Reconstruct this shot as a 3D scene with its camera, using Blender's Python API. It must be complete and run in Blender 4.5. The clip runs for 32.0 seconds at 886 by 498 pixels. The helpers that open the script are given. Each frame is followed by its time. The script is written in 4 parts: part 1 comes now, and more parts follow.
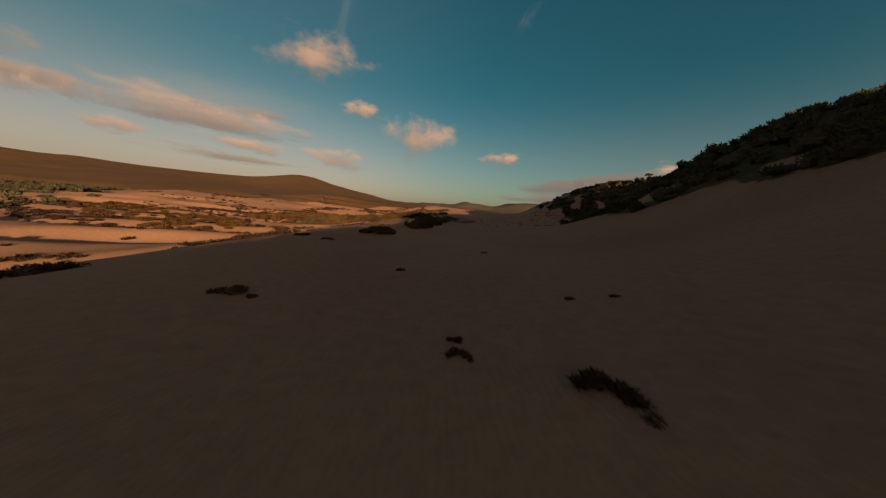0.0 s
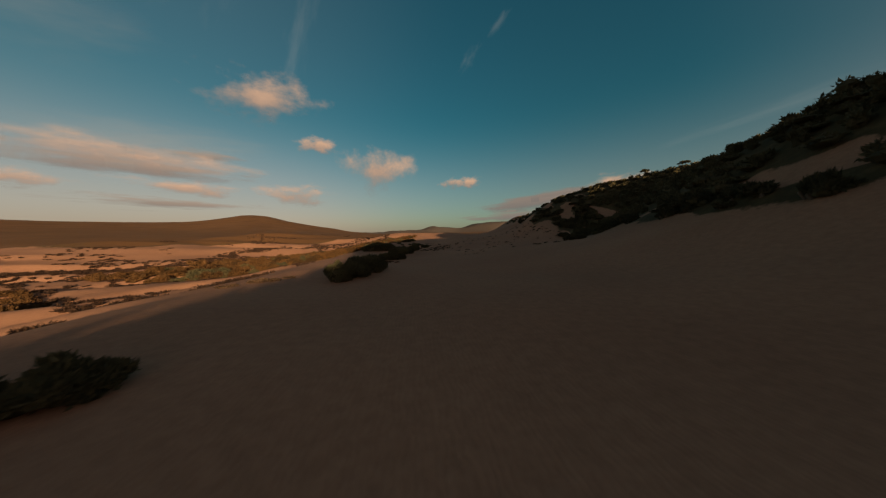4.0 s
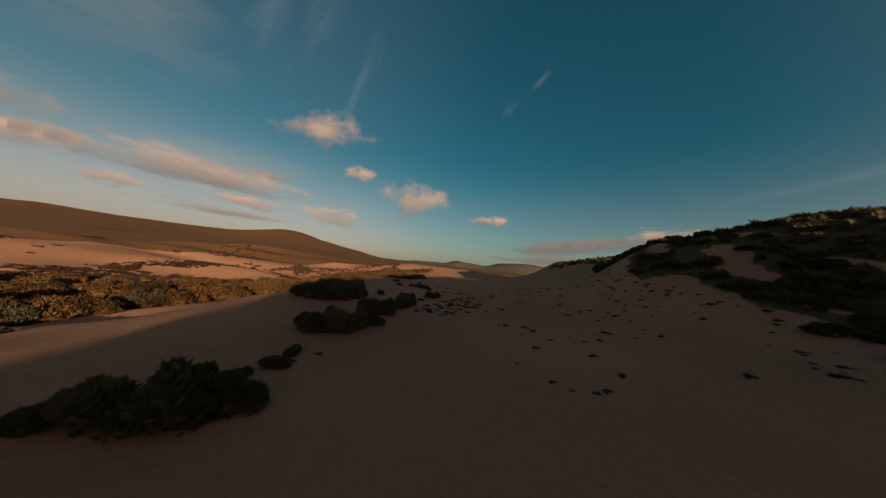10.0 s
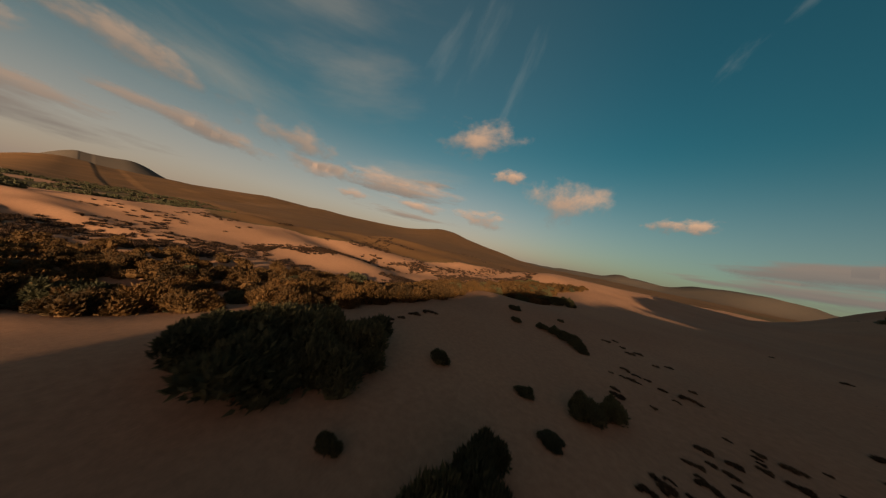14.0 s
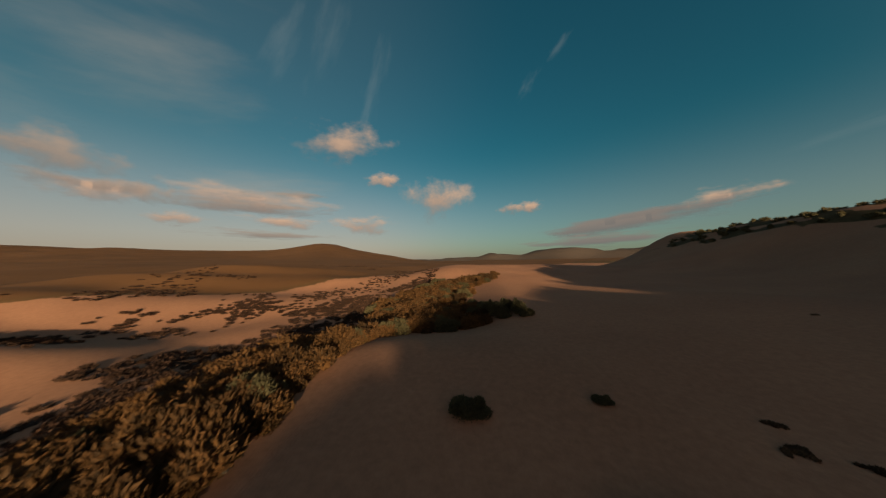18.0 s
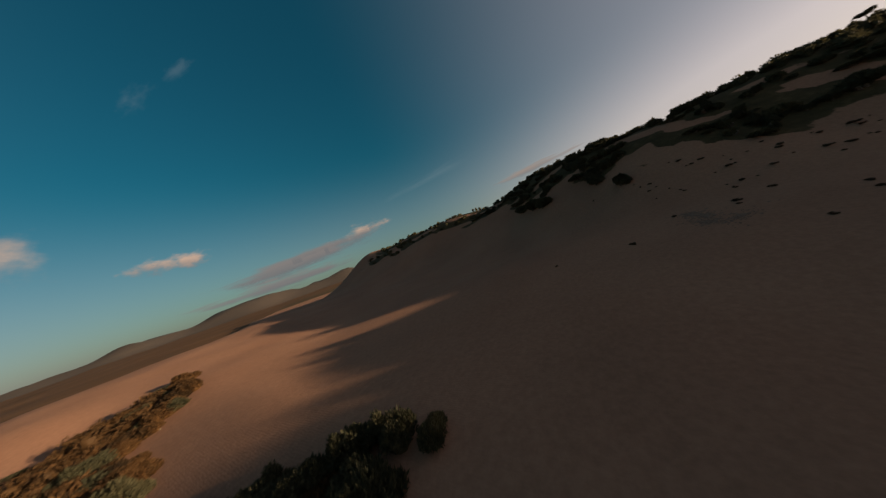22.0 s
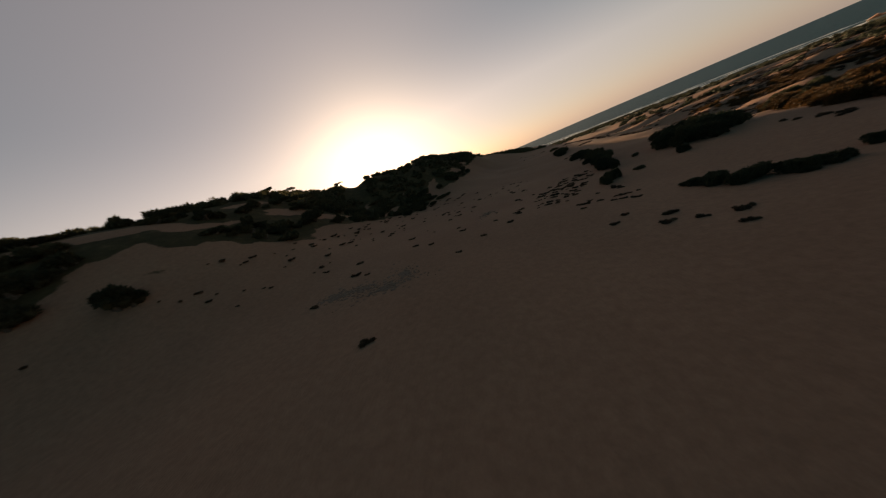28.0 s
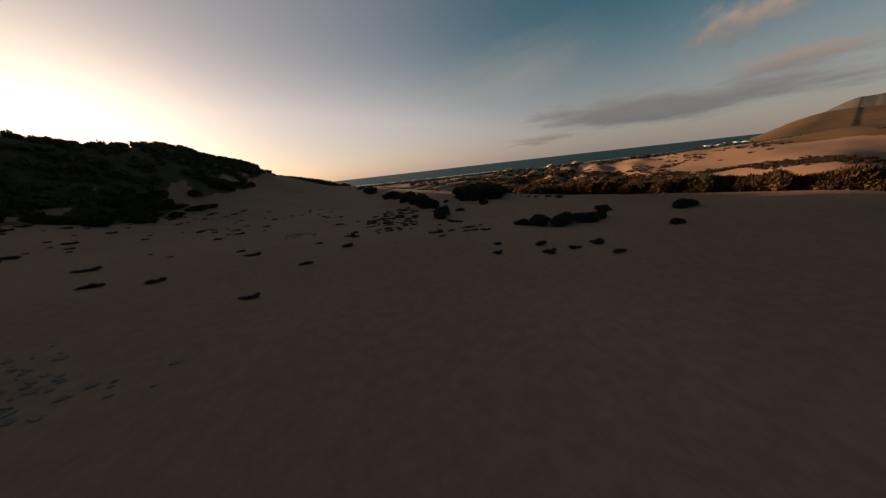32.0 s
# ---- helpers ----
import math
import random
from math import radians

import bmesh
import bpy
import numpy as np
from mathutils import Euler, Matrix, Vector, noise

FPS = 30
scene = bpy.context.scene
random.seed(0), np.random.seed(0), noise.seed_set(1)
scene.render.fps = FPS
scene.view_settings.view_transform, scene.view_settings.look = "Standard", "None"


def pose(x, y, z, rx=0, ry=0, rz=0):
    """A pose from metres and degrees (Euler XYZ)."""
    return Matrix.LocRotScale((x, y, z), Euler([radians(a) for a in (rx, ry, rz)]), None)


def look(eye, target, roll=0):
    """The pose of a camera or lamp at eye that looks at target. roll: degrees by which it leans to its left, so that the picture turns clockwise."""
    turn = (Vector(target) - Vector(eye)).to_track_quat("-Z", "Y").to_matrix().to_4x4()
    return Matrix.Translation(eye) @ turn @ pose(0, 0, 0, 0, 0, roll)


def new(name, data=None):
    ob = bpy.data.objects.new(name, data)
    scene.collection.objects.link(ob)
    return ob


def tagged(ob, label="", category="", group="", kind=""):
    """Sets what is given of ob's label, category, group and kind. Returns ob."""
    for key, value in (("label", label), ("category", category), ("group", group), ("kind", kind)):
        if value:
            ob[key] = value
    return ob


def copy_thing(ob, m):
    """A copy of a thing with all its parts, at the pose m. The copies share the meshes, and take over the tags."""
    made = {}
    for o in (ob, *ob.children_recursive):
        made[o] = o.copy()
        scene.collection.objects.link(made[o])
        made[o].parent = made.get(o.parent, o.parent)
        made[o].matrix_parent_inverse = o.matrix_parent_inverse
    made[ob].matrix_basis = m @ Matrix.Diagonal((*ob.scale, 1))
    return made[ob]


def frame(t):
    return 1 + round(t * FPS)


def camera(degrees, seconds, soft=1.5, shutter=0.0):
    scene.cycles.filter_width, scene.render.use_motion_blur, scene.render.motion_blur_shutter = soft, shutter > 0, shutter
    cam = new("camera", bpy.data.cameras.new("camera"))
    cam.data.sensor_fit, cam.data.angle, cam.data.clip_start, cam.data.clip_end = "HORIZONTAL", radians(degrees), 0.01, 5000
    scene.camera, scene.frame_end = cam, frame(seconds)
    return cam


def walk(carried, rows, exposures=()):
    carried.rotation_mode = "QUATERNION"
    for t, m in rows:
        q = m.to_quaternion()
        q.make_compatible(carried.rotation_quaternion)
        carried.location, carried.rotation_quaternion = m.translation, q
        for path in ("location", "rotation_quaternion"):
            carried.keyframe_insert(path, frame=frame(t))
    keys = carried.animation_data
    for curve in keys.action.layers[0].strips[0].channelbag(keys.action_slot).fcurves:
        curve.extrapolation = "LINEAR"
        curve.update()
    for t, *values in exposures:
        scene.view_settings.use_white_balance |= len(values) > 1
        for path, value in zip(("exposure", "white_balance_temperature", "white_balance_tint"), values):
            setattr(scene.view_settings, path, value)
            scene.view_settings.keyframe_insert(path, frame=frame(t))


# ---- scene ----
cam = camera(122.5, 32.0, soft=1.25, shutter=0.35)
PATH = [
    (0.0, (0.00, 0.00, -0.00), (-0.00, 9.87, -1.63), 4.9),
    (0.5, (0.01, 3.20, -0.14), (0.14, 13.07, -1.73), 3.0),
    (1.0, (-0.10, 6.83, -0.34), (0.12, 16.71, -1.81), 1.3),
    (1.5, (-0.15, 10.45, -0.41), (0.14, 20.34, -1.84), -0.1),
    (2.0, (-0.26, 14.09, -0.40), (0.28, 23.97, -1.84), -1.5),
    (2.5, (-0.13, 17.84, -0.30), (0.64, 27.70, -1.75), -1.7),
    (3.0, (0.18, 21.69, -0.23), (1.17, 31.54, -1.60), -1.4),
    (3.5, (0.70, 25.84, -0.09), (1.82, 35.73, -1.09), -0.9),
    (5.5, (1.23, 40.31, -1.01), (2.70, 50.20, -0.93), -2.8),
    (6.0, (1.22, 44.34, -0.81), (3.03, 54.18, -0.75), -3.1),
    (6.5, (1.29, 48.41, -0.56), (3.44, 58.18, -0.52), -3.5),
    (7.0, (1.56, 52.50, -0.28), (4.05, 62.18, -0.27), -3.8),
    (7.5, (2.10, 56.76, -0.12), (4.76, 66.40, -0.13), -3.2),
    (8.0, (2.94, 61.22, -0.10), (5.42, 70.90, -0.06), -1.0),
    (8.5, (3.78, 65.97, -0.07), (5.82, 75.76, 0.16), 1.0),
    (9.0, (4.67, 70.71, 0.30), (6.18, 80.57, 0.96), 2.4),
    (9.5, (5.59, 75.17, 0.95), (6.45, 85.10, 1.70), 3.7),
    (10.0, (6.31, 80.00, 1.40), (6.42, 89.97, 2.17), 6.1),
    (10.5, (6.85, 85.11, 1.72), (6.15, 95.06, 2.42), 8.8),
    (11.0, (7.40, 89.33, 2.07), (5.97, 99.21, 2.65), 10.1),
    (11.5, (7.55, 93.68, 2.64), (5.39, 103.43, 3.09), 11.2),
    (12.0, (7.31, 98.40, 3.20), (4.41, 107.96, 3.49), 12.0),
    (12.5, (6.62, 103.25, 3.53), (2.98, 112.56, 3.65), 12.8),
    (13.0, (5.60, 108.04, 3.67), (1.24, 117.04, 3.67), 13.3),
    (13.5, (4.79, 112.29, 3.55), (-0.29, 120.90, 3.53), 13.5),
    (15.5, (-1.34, 130.28, 4.07), (-6.54, 138.82, 3.95), 9.2),
    (16.0, (-2.89, 134.41, 3.92), (-7.67, 143.19, 3.91), 7.9),
    (16.5, (-4.04, 138.45, 3.62), (-8.26, 147.51, 3.83), 6.2),
    (17.0, (-5.18, 142.27, 3.42), (-8.54, 151.68, 3.85), 3.8),
    (17.5, (-5.96, 146.02, 3.47), (-8.29, 155.73, 4.00), 1.4),
    (18.0, (-7.05, 149.40, 3.60), (-8.19, 159.32, 4.15), -0.8),
    (18.5, (-8.45, 152.60, 3.87), (-8.14, 162.58, 4.42), -3.2),
    (19.0, (-9.96, 155.81, 4.18), (-8.16, 165.64, 4.71), -5.3),
    (19.5, (-11.20, 159.06, 4.49), (-7.91, 168.48, 5.07), -7.5),
    (20.0, (-11.89, 162.56, 4.91), (-7.22, 171.39, 5.43), -9.6),
    (20.5, (-12.09, 165.91, 5.32), (-6.15, 173.94, 5.75), -11.6),
    (21.0, (-11.68, 168.92, 5.67), (-4.69, 176.06, 5.96), -13.9),
    (21.5, (-10.81, 172.00, 5.68), (-3.01, 178.26, 5.82), -16.1),
    (22.0, (-8.90, 175.30, 5.75), (-0.37, 180.52, 5.69), -19.6),
    (22.5, (-6.60, 178.60, 5.95), (2.62, 182.47, 5.76), -22.0),
    (23.0, (-3.90, 181.80, 6.30), (5.86, 183.95, 5.94), -24.9),
    (23.5, (-0.48, 185.48, 6.75), (9.50, 185.85, 6.27), -27.5),
    (24.0, (0.87, 187.74, 7.04), (10.76, 186.48, 6.33), -29.1),
    (24.5, (2.15, 189.38, 7.04), (11.71, 186.59, 6.10), -30.6),
    (25.0, (3.81, 189.76, 6.88), (12.88, 185.76, 5.56), -30.3),
    (25.5, (6.19, 189.76, 6.60), (14.41, 184.31, 4.94), -29.3),
    (27.5, (20.05, 183.76, 5.11), (24.25, 175.05, 2.55), -24.2),
    (28.0, (22.29, 182.82, 4.75), (25.18, 173.60, 2.17), -23.3),
    (28.5, (24.23, 181.48, 4.44), (25.71, 171.93, 1.84), -22.5),
    (29.0, (25.44, 179.97, 3.97), (25.71, 170.32, 1.35), -22.8),
    (29.5, (26.43, 178.25, 3.68), (25.41, 168.68, 0.96), -21.8),
    (30.0, (26.97, 176.62, 3.23), (24.77, 167.25, 0.52), -20.5),
    (30.5, (26.90, 175.28, 2.73), (23.66, 166.21, 0.02), -18.3),
    (31.0, (26.88, 173.62, 2.36), (22.81, 164.97, -0.58), -13.9),
    (31.5, (26.60, 172.19, 1.92), (22.01, 163.85, -1.14), -9.5),
    (32.0, (26.26, 171.08, 1.47), (21.32, 162.97, -1.68), -6.5),
]

walk(cam, [(t, look(eye, to, roll)) for t, eye, to, roll in PATH], [(0, 1.0, 8600, 19), (3, 1.0, 8200, 18), (6, 1.0, 7900, 16), (9, 1.0, 7450, 16), (13, 1.0, 8250, 16), (16, 1.0, 8150, 16), (19, 0.97, 7150, 11), (22, 0.95, 6600, 11), (25, 0.97, 6800, 11), (28, 1.02, 7200, 11), (32, 0.95, 6850, 11)])

# ---- light: low evening sun behind the ridge, clear sky ----
SUN_AZ, SUN_EL = 156.0, 8.2          # clockwise from +y, and above the horizon
world = bpy.data.worlds.new("sky")
scene.world = world
world.use_nodes = True
wn = world.node_tree.nodes
wl = world.node_tree.links
sky = wn.new("ShaderNodeTexSky")
sky.sky_type = "NISHITA"
sky.sun_disc = False
sky.sun_elevation = radians(SUN_EL)
sky.sun_rotation = radians(SUN_AZ)
sky.air_density, sky.dust_density, sky.ozone_density = 1.0, 1.5, 3.0
wn["Background"].inputs["Strength"].default_value = 0.045
# the sky's own colour, deep teal overhead
tint = wn.new("ShaderNodeMix")
tint.data_type, tint.blend_type = "RGBA", "MULTIPLY"
tint.inputs[0].default_value = 1.0
wl.new(sky.outputs["Color"], tint.inputs[6])
wl.new(tint.outputs[2], wn["Background"].inputs["Color"])
# evening haze: pale along the whole horizon, deeper and warmer on the sun's side
way = wn.new("ShaderNodeTexCoord")
split = wn.new("ShaderNodeSeparateXYZ")
wl.new(way.outputs["Generated"], split.inputs[0])
low_sky = wn.new("ShaderNodeMapRange")
low_sky.interpolation_type = "SMOOTHERSTEP"
for key, v in (("From Min", 0.46), ("From Max", -0.04), ("To Min", 0.0), ("To Max", 1.0)):
    low_sky.inputs[key].default_value = v
wl.new(split.outputs["Z"], low_sky.inputs["Value"])
toward = wn.new("ShaderNodeVectorMath")
toward.operation = "DOT_PRODUCT"
toward.inputs[1].default_value = (math.sin(radians(SUN_AZ - 4)), math.cos(radians(SUN_AZ - 4)), 0.04)
wl.new(way.outputs["Generated"], toward.inputs[0])
warm = wn.new("ShaderNodeMapRange")
warm.interpolation_type = "SMOOTHSTEP"
for key, v in (("From Min", -0.2), ("From Max", 1.12), ("To Min", 0.0), ("To Max", 1.0)):
    warm.inputs[key].default_value = v
wl.new(toward.outputs["Value"], warm.inputs["Value"])
amount = wn.new("ShaderNodeMath")
amount.operation = "MULTIPLY_ADD"
amount.use_clamp = True
amount.inputs[1].default_value = 0.55
wl.new(warm.outputs[0], amount.inputs[0])
# clearer and deeper at a right angle to the sun, over the ridge
across = wn.new("ShaderNodeVectorMath")
across.operation = "DOT_PRODUCT"
across.inputs[1].default_value = (math.sin(radians(SUN_AZ - 115)), math.cos(radians(SUN_AZ - 115)), 0.25)
wl.new(way.outputs["Generated"], across.inputs[0])
clearer = wn.new("ShaderNodeMapRange")
clearer.interpolation_type = "SMOOTHSTEP"
for key, v in (("From Min", 0.35), ("From Max", 1.0), ("To Min", 1.0), ("To Max", 0.5)):
    clearer.inputs[key].default_value = v
wl.new(across.outputs["Value"], clearer.inputs["Value"])
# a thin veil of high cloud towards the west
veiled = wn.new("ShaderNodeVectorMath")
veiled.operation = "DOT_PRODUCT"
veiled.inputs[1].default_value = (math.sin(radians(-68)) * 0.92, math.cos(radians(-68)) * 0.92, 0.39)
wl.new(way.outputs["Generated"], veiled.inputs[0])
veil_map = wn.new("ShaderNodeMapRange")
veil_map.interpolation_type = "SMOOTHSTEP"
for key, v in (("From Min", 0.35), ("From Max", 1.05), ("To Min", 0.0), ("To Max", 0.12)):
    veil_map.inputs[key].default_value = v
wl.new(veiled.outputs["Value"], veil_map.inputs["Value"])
pale = wn.new("ShaderNodeMath")
pale.operation = "MULTIPLY"
wl.new(low_sky.outputs[0], pale.inputs[0])
wl.new(clearer.outputs[0], pale.inputs[1])
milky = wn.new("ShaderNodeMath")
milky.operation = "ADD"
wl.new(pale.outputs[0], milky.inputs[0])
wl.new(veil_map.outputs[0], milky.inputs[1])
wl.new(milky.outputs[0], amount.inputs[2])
tone = wn.new("ShaderNodeMix")
tone.data_type = "RGBA"
tone.inputs[6].default_value, tone.inputs[7].default_value = (0.122, 0.106, 0.100, 1), (0.245, 0.188, 0.160, 1)
wl.new(warm.outputs[0], tone.inputs[0])
cast = wn.new("ShaderNodeMix")
cast.data_type = "RGBA"
cast.inputs[7].default_value = (0.74, 0.63, 0.62, 1)
wl.new(warm.outputs[0], cast.inputs[0])
depth = wn.new("ShaderNodeMix")
depth.data_type = "RGBA"
depth.inputs[6].default_value, depth.inputs[7].default_value = (0.17, 0.98, 0.86, 1), (0.60, 0.55, 0.54, 1)
wl.new(pale.outputs[0], depth.inputs[0])
wl.new(depth.outputs[2], cast.inputs[6])
wl.new(cast.outputs[2], tint.inputs[7])
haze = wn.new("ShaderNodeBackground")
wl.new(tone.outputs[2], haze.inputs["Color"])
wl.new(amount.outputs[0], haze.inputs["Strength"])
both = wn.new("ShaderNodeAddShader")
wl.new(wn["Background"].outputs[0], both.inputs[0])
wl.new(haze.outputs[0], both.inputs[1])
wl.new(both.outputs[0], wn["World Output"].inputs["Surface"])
sun_data = bpy.data.lights.new("sun", "SUN")
sun_data.energy, sun_data.angle, sun_data.color = 5.0, radians(0.6), (1.0, 0.76, 0.49)
sun = new("sun", sun_data)
sun_way = Vector((math.sin(radians(SUN_AZ)) * math.cos(radians(SUN_EL)), math.cos(radians(SUN_AZ)) * math.cos(radians(SUN_EL)), math.sin(radians(SUN_EL))))
sun.matrix_world = look(sun_way * 300, (0, 0, 0))


# ---- materials ----
def material(name, rough=0.9):
    m = bpy.data.materials.new(name)
    m.use_nodes = True
    b = m.node_tree.nodes["Principled BSDF"]
    b.inputs["Roughness"].default_value = rough
    return m, m.node_tree.nodes, m.node_tree.links, b


def ramp(nodes, *stops):
    r = nodes.new("ShaderNodeValToRGB")
    e = r.color_ramp.elements
    while len(e) < len(stops):
        e.new(0.5)
    for k, (at, colour) in enumerate(stops):
        e[k].position, e[k].color = at, (*colour, 1)
    return r


def noise_tex(nodes, links, coord, scale, detail=4.0, rough=0.55):
    n = nodes.new("ShaderNodeTexNoise")
    n.inputs["Scale"].default_value, n.inputs["Detail"].default_value, n.inputs["Roughness"].default_value = scale, detail, rough
    links.new(coord, n.inputs["Vector"])
    return n


def mixer(nodes, links, fac, a, b):
    m = nodes.new("ShaderNodeMix")
    m.data_type = "RGBA"
    for sock, v in ((m.inputs[0], fac), (m.inputs[6], a), (m.inputs[7], b)):
        if isinstance(v, (int, float)):
            sock.default_value = v
        elif isinstance(v, tuple):
            sock.default_value = (*v, 1)
        else:
            links.new(v, sock)
    return m.outputs[2]


def bumped(nodes, links, height, bsdf, strength, distance):
    b = nodes.new("ShaderNodeBump")
    b.inputs["Strength"].default_value, b.inputs["Distance"].default_value = strength, distance
    links.new(height, b.inputs["Height"])
    links.new(b.outputs["Normal"], bsdf.inputs["Normal"])
    return b


def sand_material():
    m, n, l, b = material("sand", 0.95)
    co = n.new("ShaderNodeTexCoord").outputs["Object"]
    big = noise_tex(n, l, co, 0.05, 5)
    fine = noise_tex(n, l, co, 2.2, 6, 0.7)
    tone = ramp(n, (0.3, (0.268, 0.139, 0.088)), (0.7, (0.336, 0.178, 0.112)))
    l.new(big.outputs["Fac"], tone.inputs["Fac"])
    grain = ramp(n, (0.35, (0.80, 0.80, 0.80)), (0.65, (1.0, 1.0, 1.0)))
    l.new(fine.outputs["Fac"], grain.inputs["Fac"])
    mul = n.new("ShaderNodeMix")
    mul.data_type, mul.blend_type = "RGBA", "MULTIPLY"
    mul.inputs[0].default_value = 1.0
    l.new(tone.outputs["Color"], mul.inputs[6])
    l.new(grain.outputs["Color"], mul.inputs[7])
    # scrub cover of the distant slopes, from the ground's own cover map
    cover = n.new("ShaderNodeAttribute")
    cover.attribute_name = "cover"
    leafy = noise_tex(n, l, co, 0.35, 6, 0.75)
    green = ramp(n, (0.3, (0.034, 0.029, 0.015)), (0.55, (0.066, 0.048, 0.023)), (0.75, (0.120, 0.078, 0.038)))
    l.new(leafy.outputs["Fac"], green.inputs["Fac"])
    upland = n.new("ShaderNodeAttribute")
    upland.attribute_name = "upland"
    dry_hill = ramp(n, (0.3, (0.078, 0.040, 0.018)), (0.55, (0.112, 0.057, 0.026)), (0.75, (0.152, 0.080, 0.038)))
    l.new(noise_tex(n, l, co, 0.012, 8, 0.7).outputs["Fac"], dry_hill.inputs["Fac"])
    veg = mixer(n, l, upland.outputs["Fac"], green.outputs["Color"], dry_hill.outputs["Color"])
    # distance haze painted into the ground colour: the farthest mountains turn grey
    far_haze = n.new("ShaderNodeAttribute")
    far_haze.attribute_name = "far_haze"
    veg = mixer(n, l, far_haze.outputs["Fac"], veg, (0.075, 0.070, 0.066))
    edge = n.new("ShaderNodeMath")
    edge.operation = "ADD"
    l.new(cover.outputs["Fac"], edge.inputs[0])
    l.new(leafy.outputs["Fac"], edge.inputs[1])
    cut = ramp(n, (0.80, (0, 0, 0)), (0.92, (1, 1, 1)))
    l.new(edge.outputs[0], cut.inputs["Fac"])
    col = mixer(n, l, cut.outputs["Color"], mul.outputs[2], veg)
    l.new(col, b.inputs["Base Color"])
    # wind ripples and footworn lumps
    wave = n.new("ShaderNodeTexWave")
    wave.wave_profile = "SIN"
    wave.inputs["Scale"].default_value, wave.inputs["Distortion"].default_value = 1.6, 7.0
    wave.inputs["Detail"].default_value = 3.0
    l.new(co, wave.inputs["Vector"])
    add = n.new("ShaderNodeMath")
    add.operation = "MULTIPLY_ADD"
    add.inputs[1].default_value = 0.25
    l.new(wave.outputs["Fac"], add.inputs[0])
    l.new(fine.outputs["Fac"], add.inputs[2])
    bumped(n, l, add.outputs[0], b, 0.35, 0.08)
    b.inputs["Specular IOR Level"].default_value = 0.1
    return m


def leaf_material(name, dark, mid, light):
    m, n, l, b = material(name, 0.75)
    info = n.new("ShaderNodeObjectInfo")
    geo = n.new("ShaderNodeNewGeometry")
    add = n.new("ShaderNodeMath")
    add.operation = "MULTIPLY_ADD"
    add.inputs[1].default_value = 0.55
    l.new(info.outputs["Random"], add.inputs[0])
    scaled = n.new("ShaderNodeMath")
    scaled.operation = "MULTIPLY"
    scaled.inputs[1].default_value = 0.45
    l.new(geo.outputs["Random Per Island"], scaled.inputs[0])
    l.new(scaled.outputs[0], add.inputs[2])
    r = ramp(n, (0.15, dark), (0.5, mid), (0.9, light))
    l.new(add.outputs[0], r.inputs["Fac"])
    l.new(r.outputs["Color"], b.inputs["Base Color"])
    b.inputs["Specular IOR Level"].default_value = 0.2
    # thin leaves let some of the light through
    thin, mix = n.new("ShaderNodeBsdfTranslucent"), n.new("ShaderNodeMixShader")
    mix.inputs[0].default_value = 0.28
    l.new(r.outputs["Color"], thin.inputs["Color"])
    l.new(b.outputs[0], mix.inputs[1])
    l.new(thin.outputs[0], mix.inputs[2])
    l.new(mix.outputs[0], n["Material Output"].inputs["Surface"])
    return m


def plain_material(name, a, c, scale, rough=0.85, bump=0.3):
    m, n, l, b = material(name, rough)
    co = n.new("ShaderNodeTexCoord").outputs["Object"]
    t = noise_tex(n, l, co, scale, 5)
    r = ramp(n, (0.3, a), (0.7, c))
    l.new(t.outputs["Fac"], r.inputs["Fac"])
    l.new(r.outputs["Color"], b.inputs["Base Color"])
    bumped(n, l, t.outputs["Fac"], b, bump, 0.03)
    return m


def sea_material():
    m, n, l, b = material("sea_water", 0.5)
    co = n.new("ShaderNodeTexCoord").outputs["Object"]
    t = noise_tex(n, l, co, 0.06, 6, 0.65)
    r = ramp(n, (0.3, (0.006, 0.026, 0.034)), (0.7, (0.013, 0.048, 0.058)))
    l.new(t.outputs["Fac"], r.inputs["Fac"])
    l.new(r.outputs["Color"], b.inputs["Base Color"])
    b.inputs["Specular IOR Level"].default_value = 0.05
    w = noise_tex(n, l, co, 0.25, 5, 0.6)
    bumped(n, l, w.outputs["Fac"], b, 0.9, 1.2)
    return m


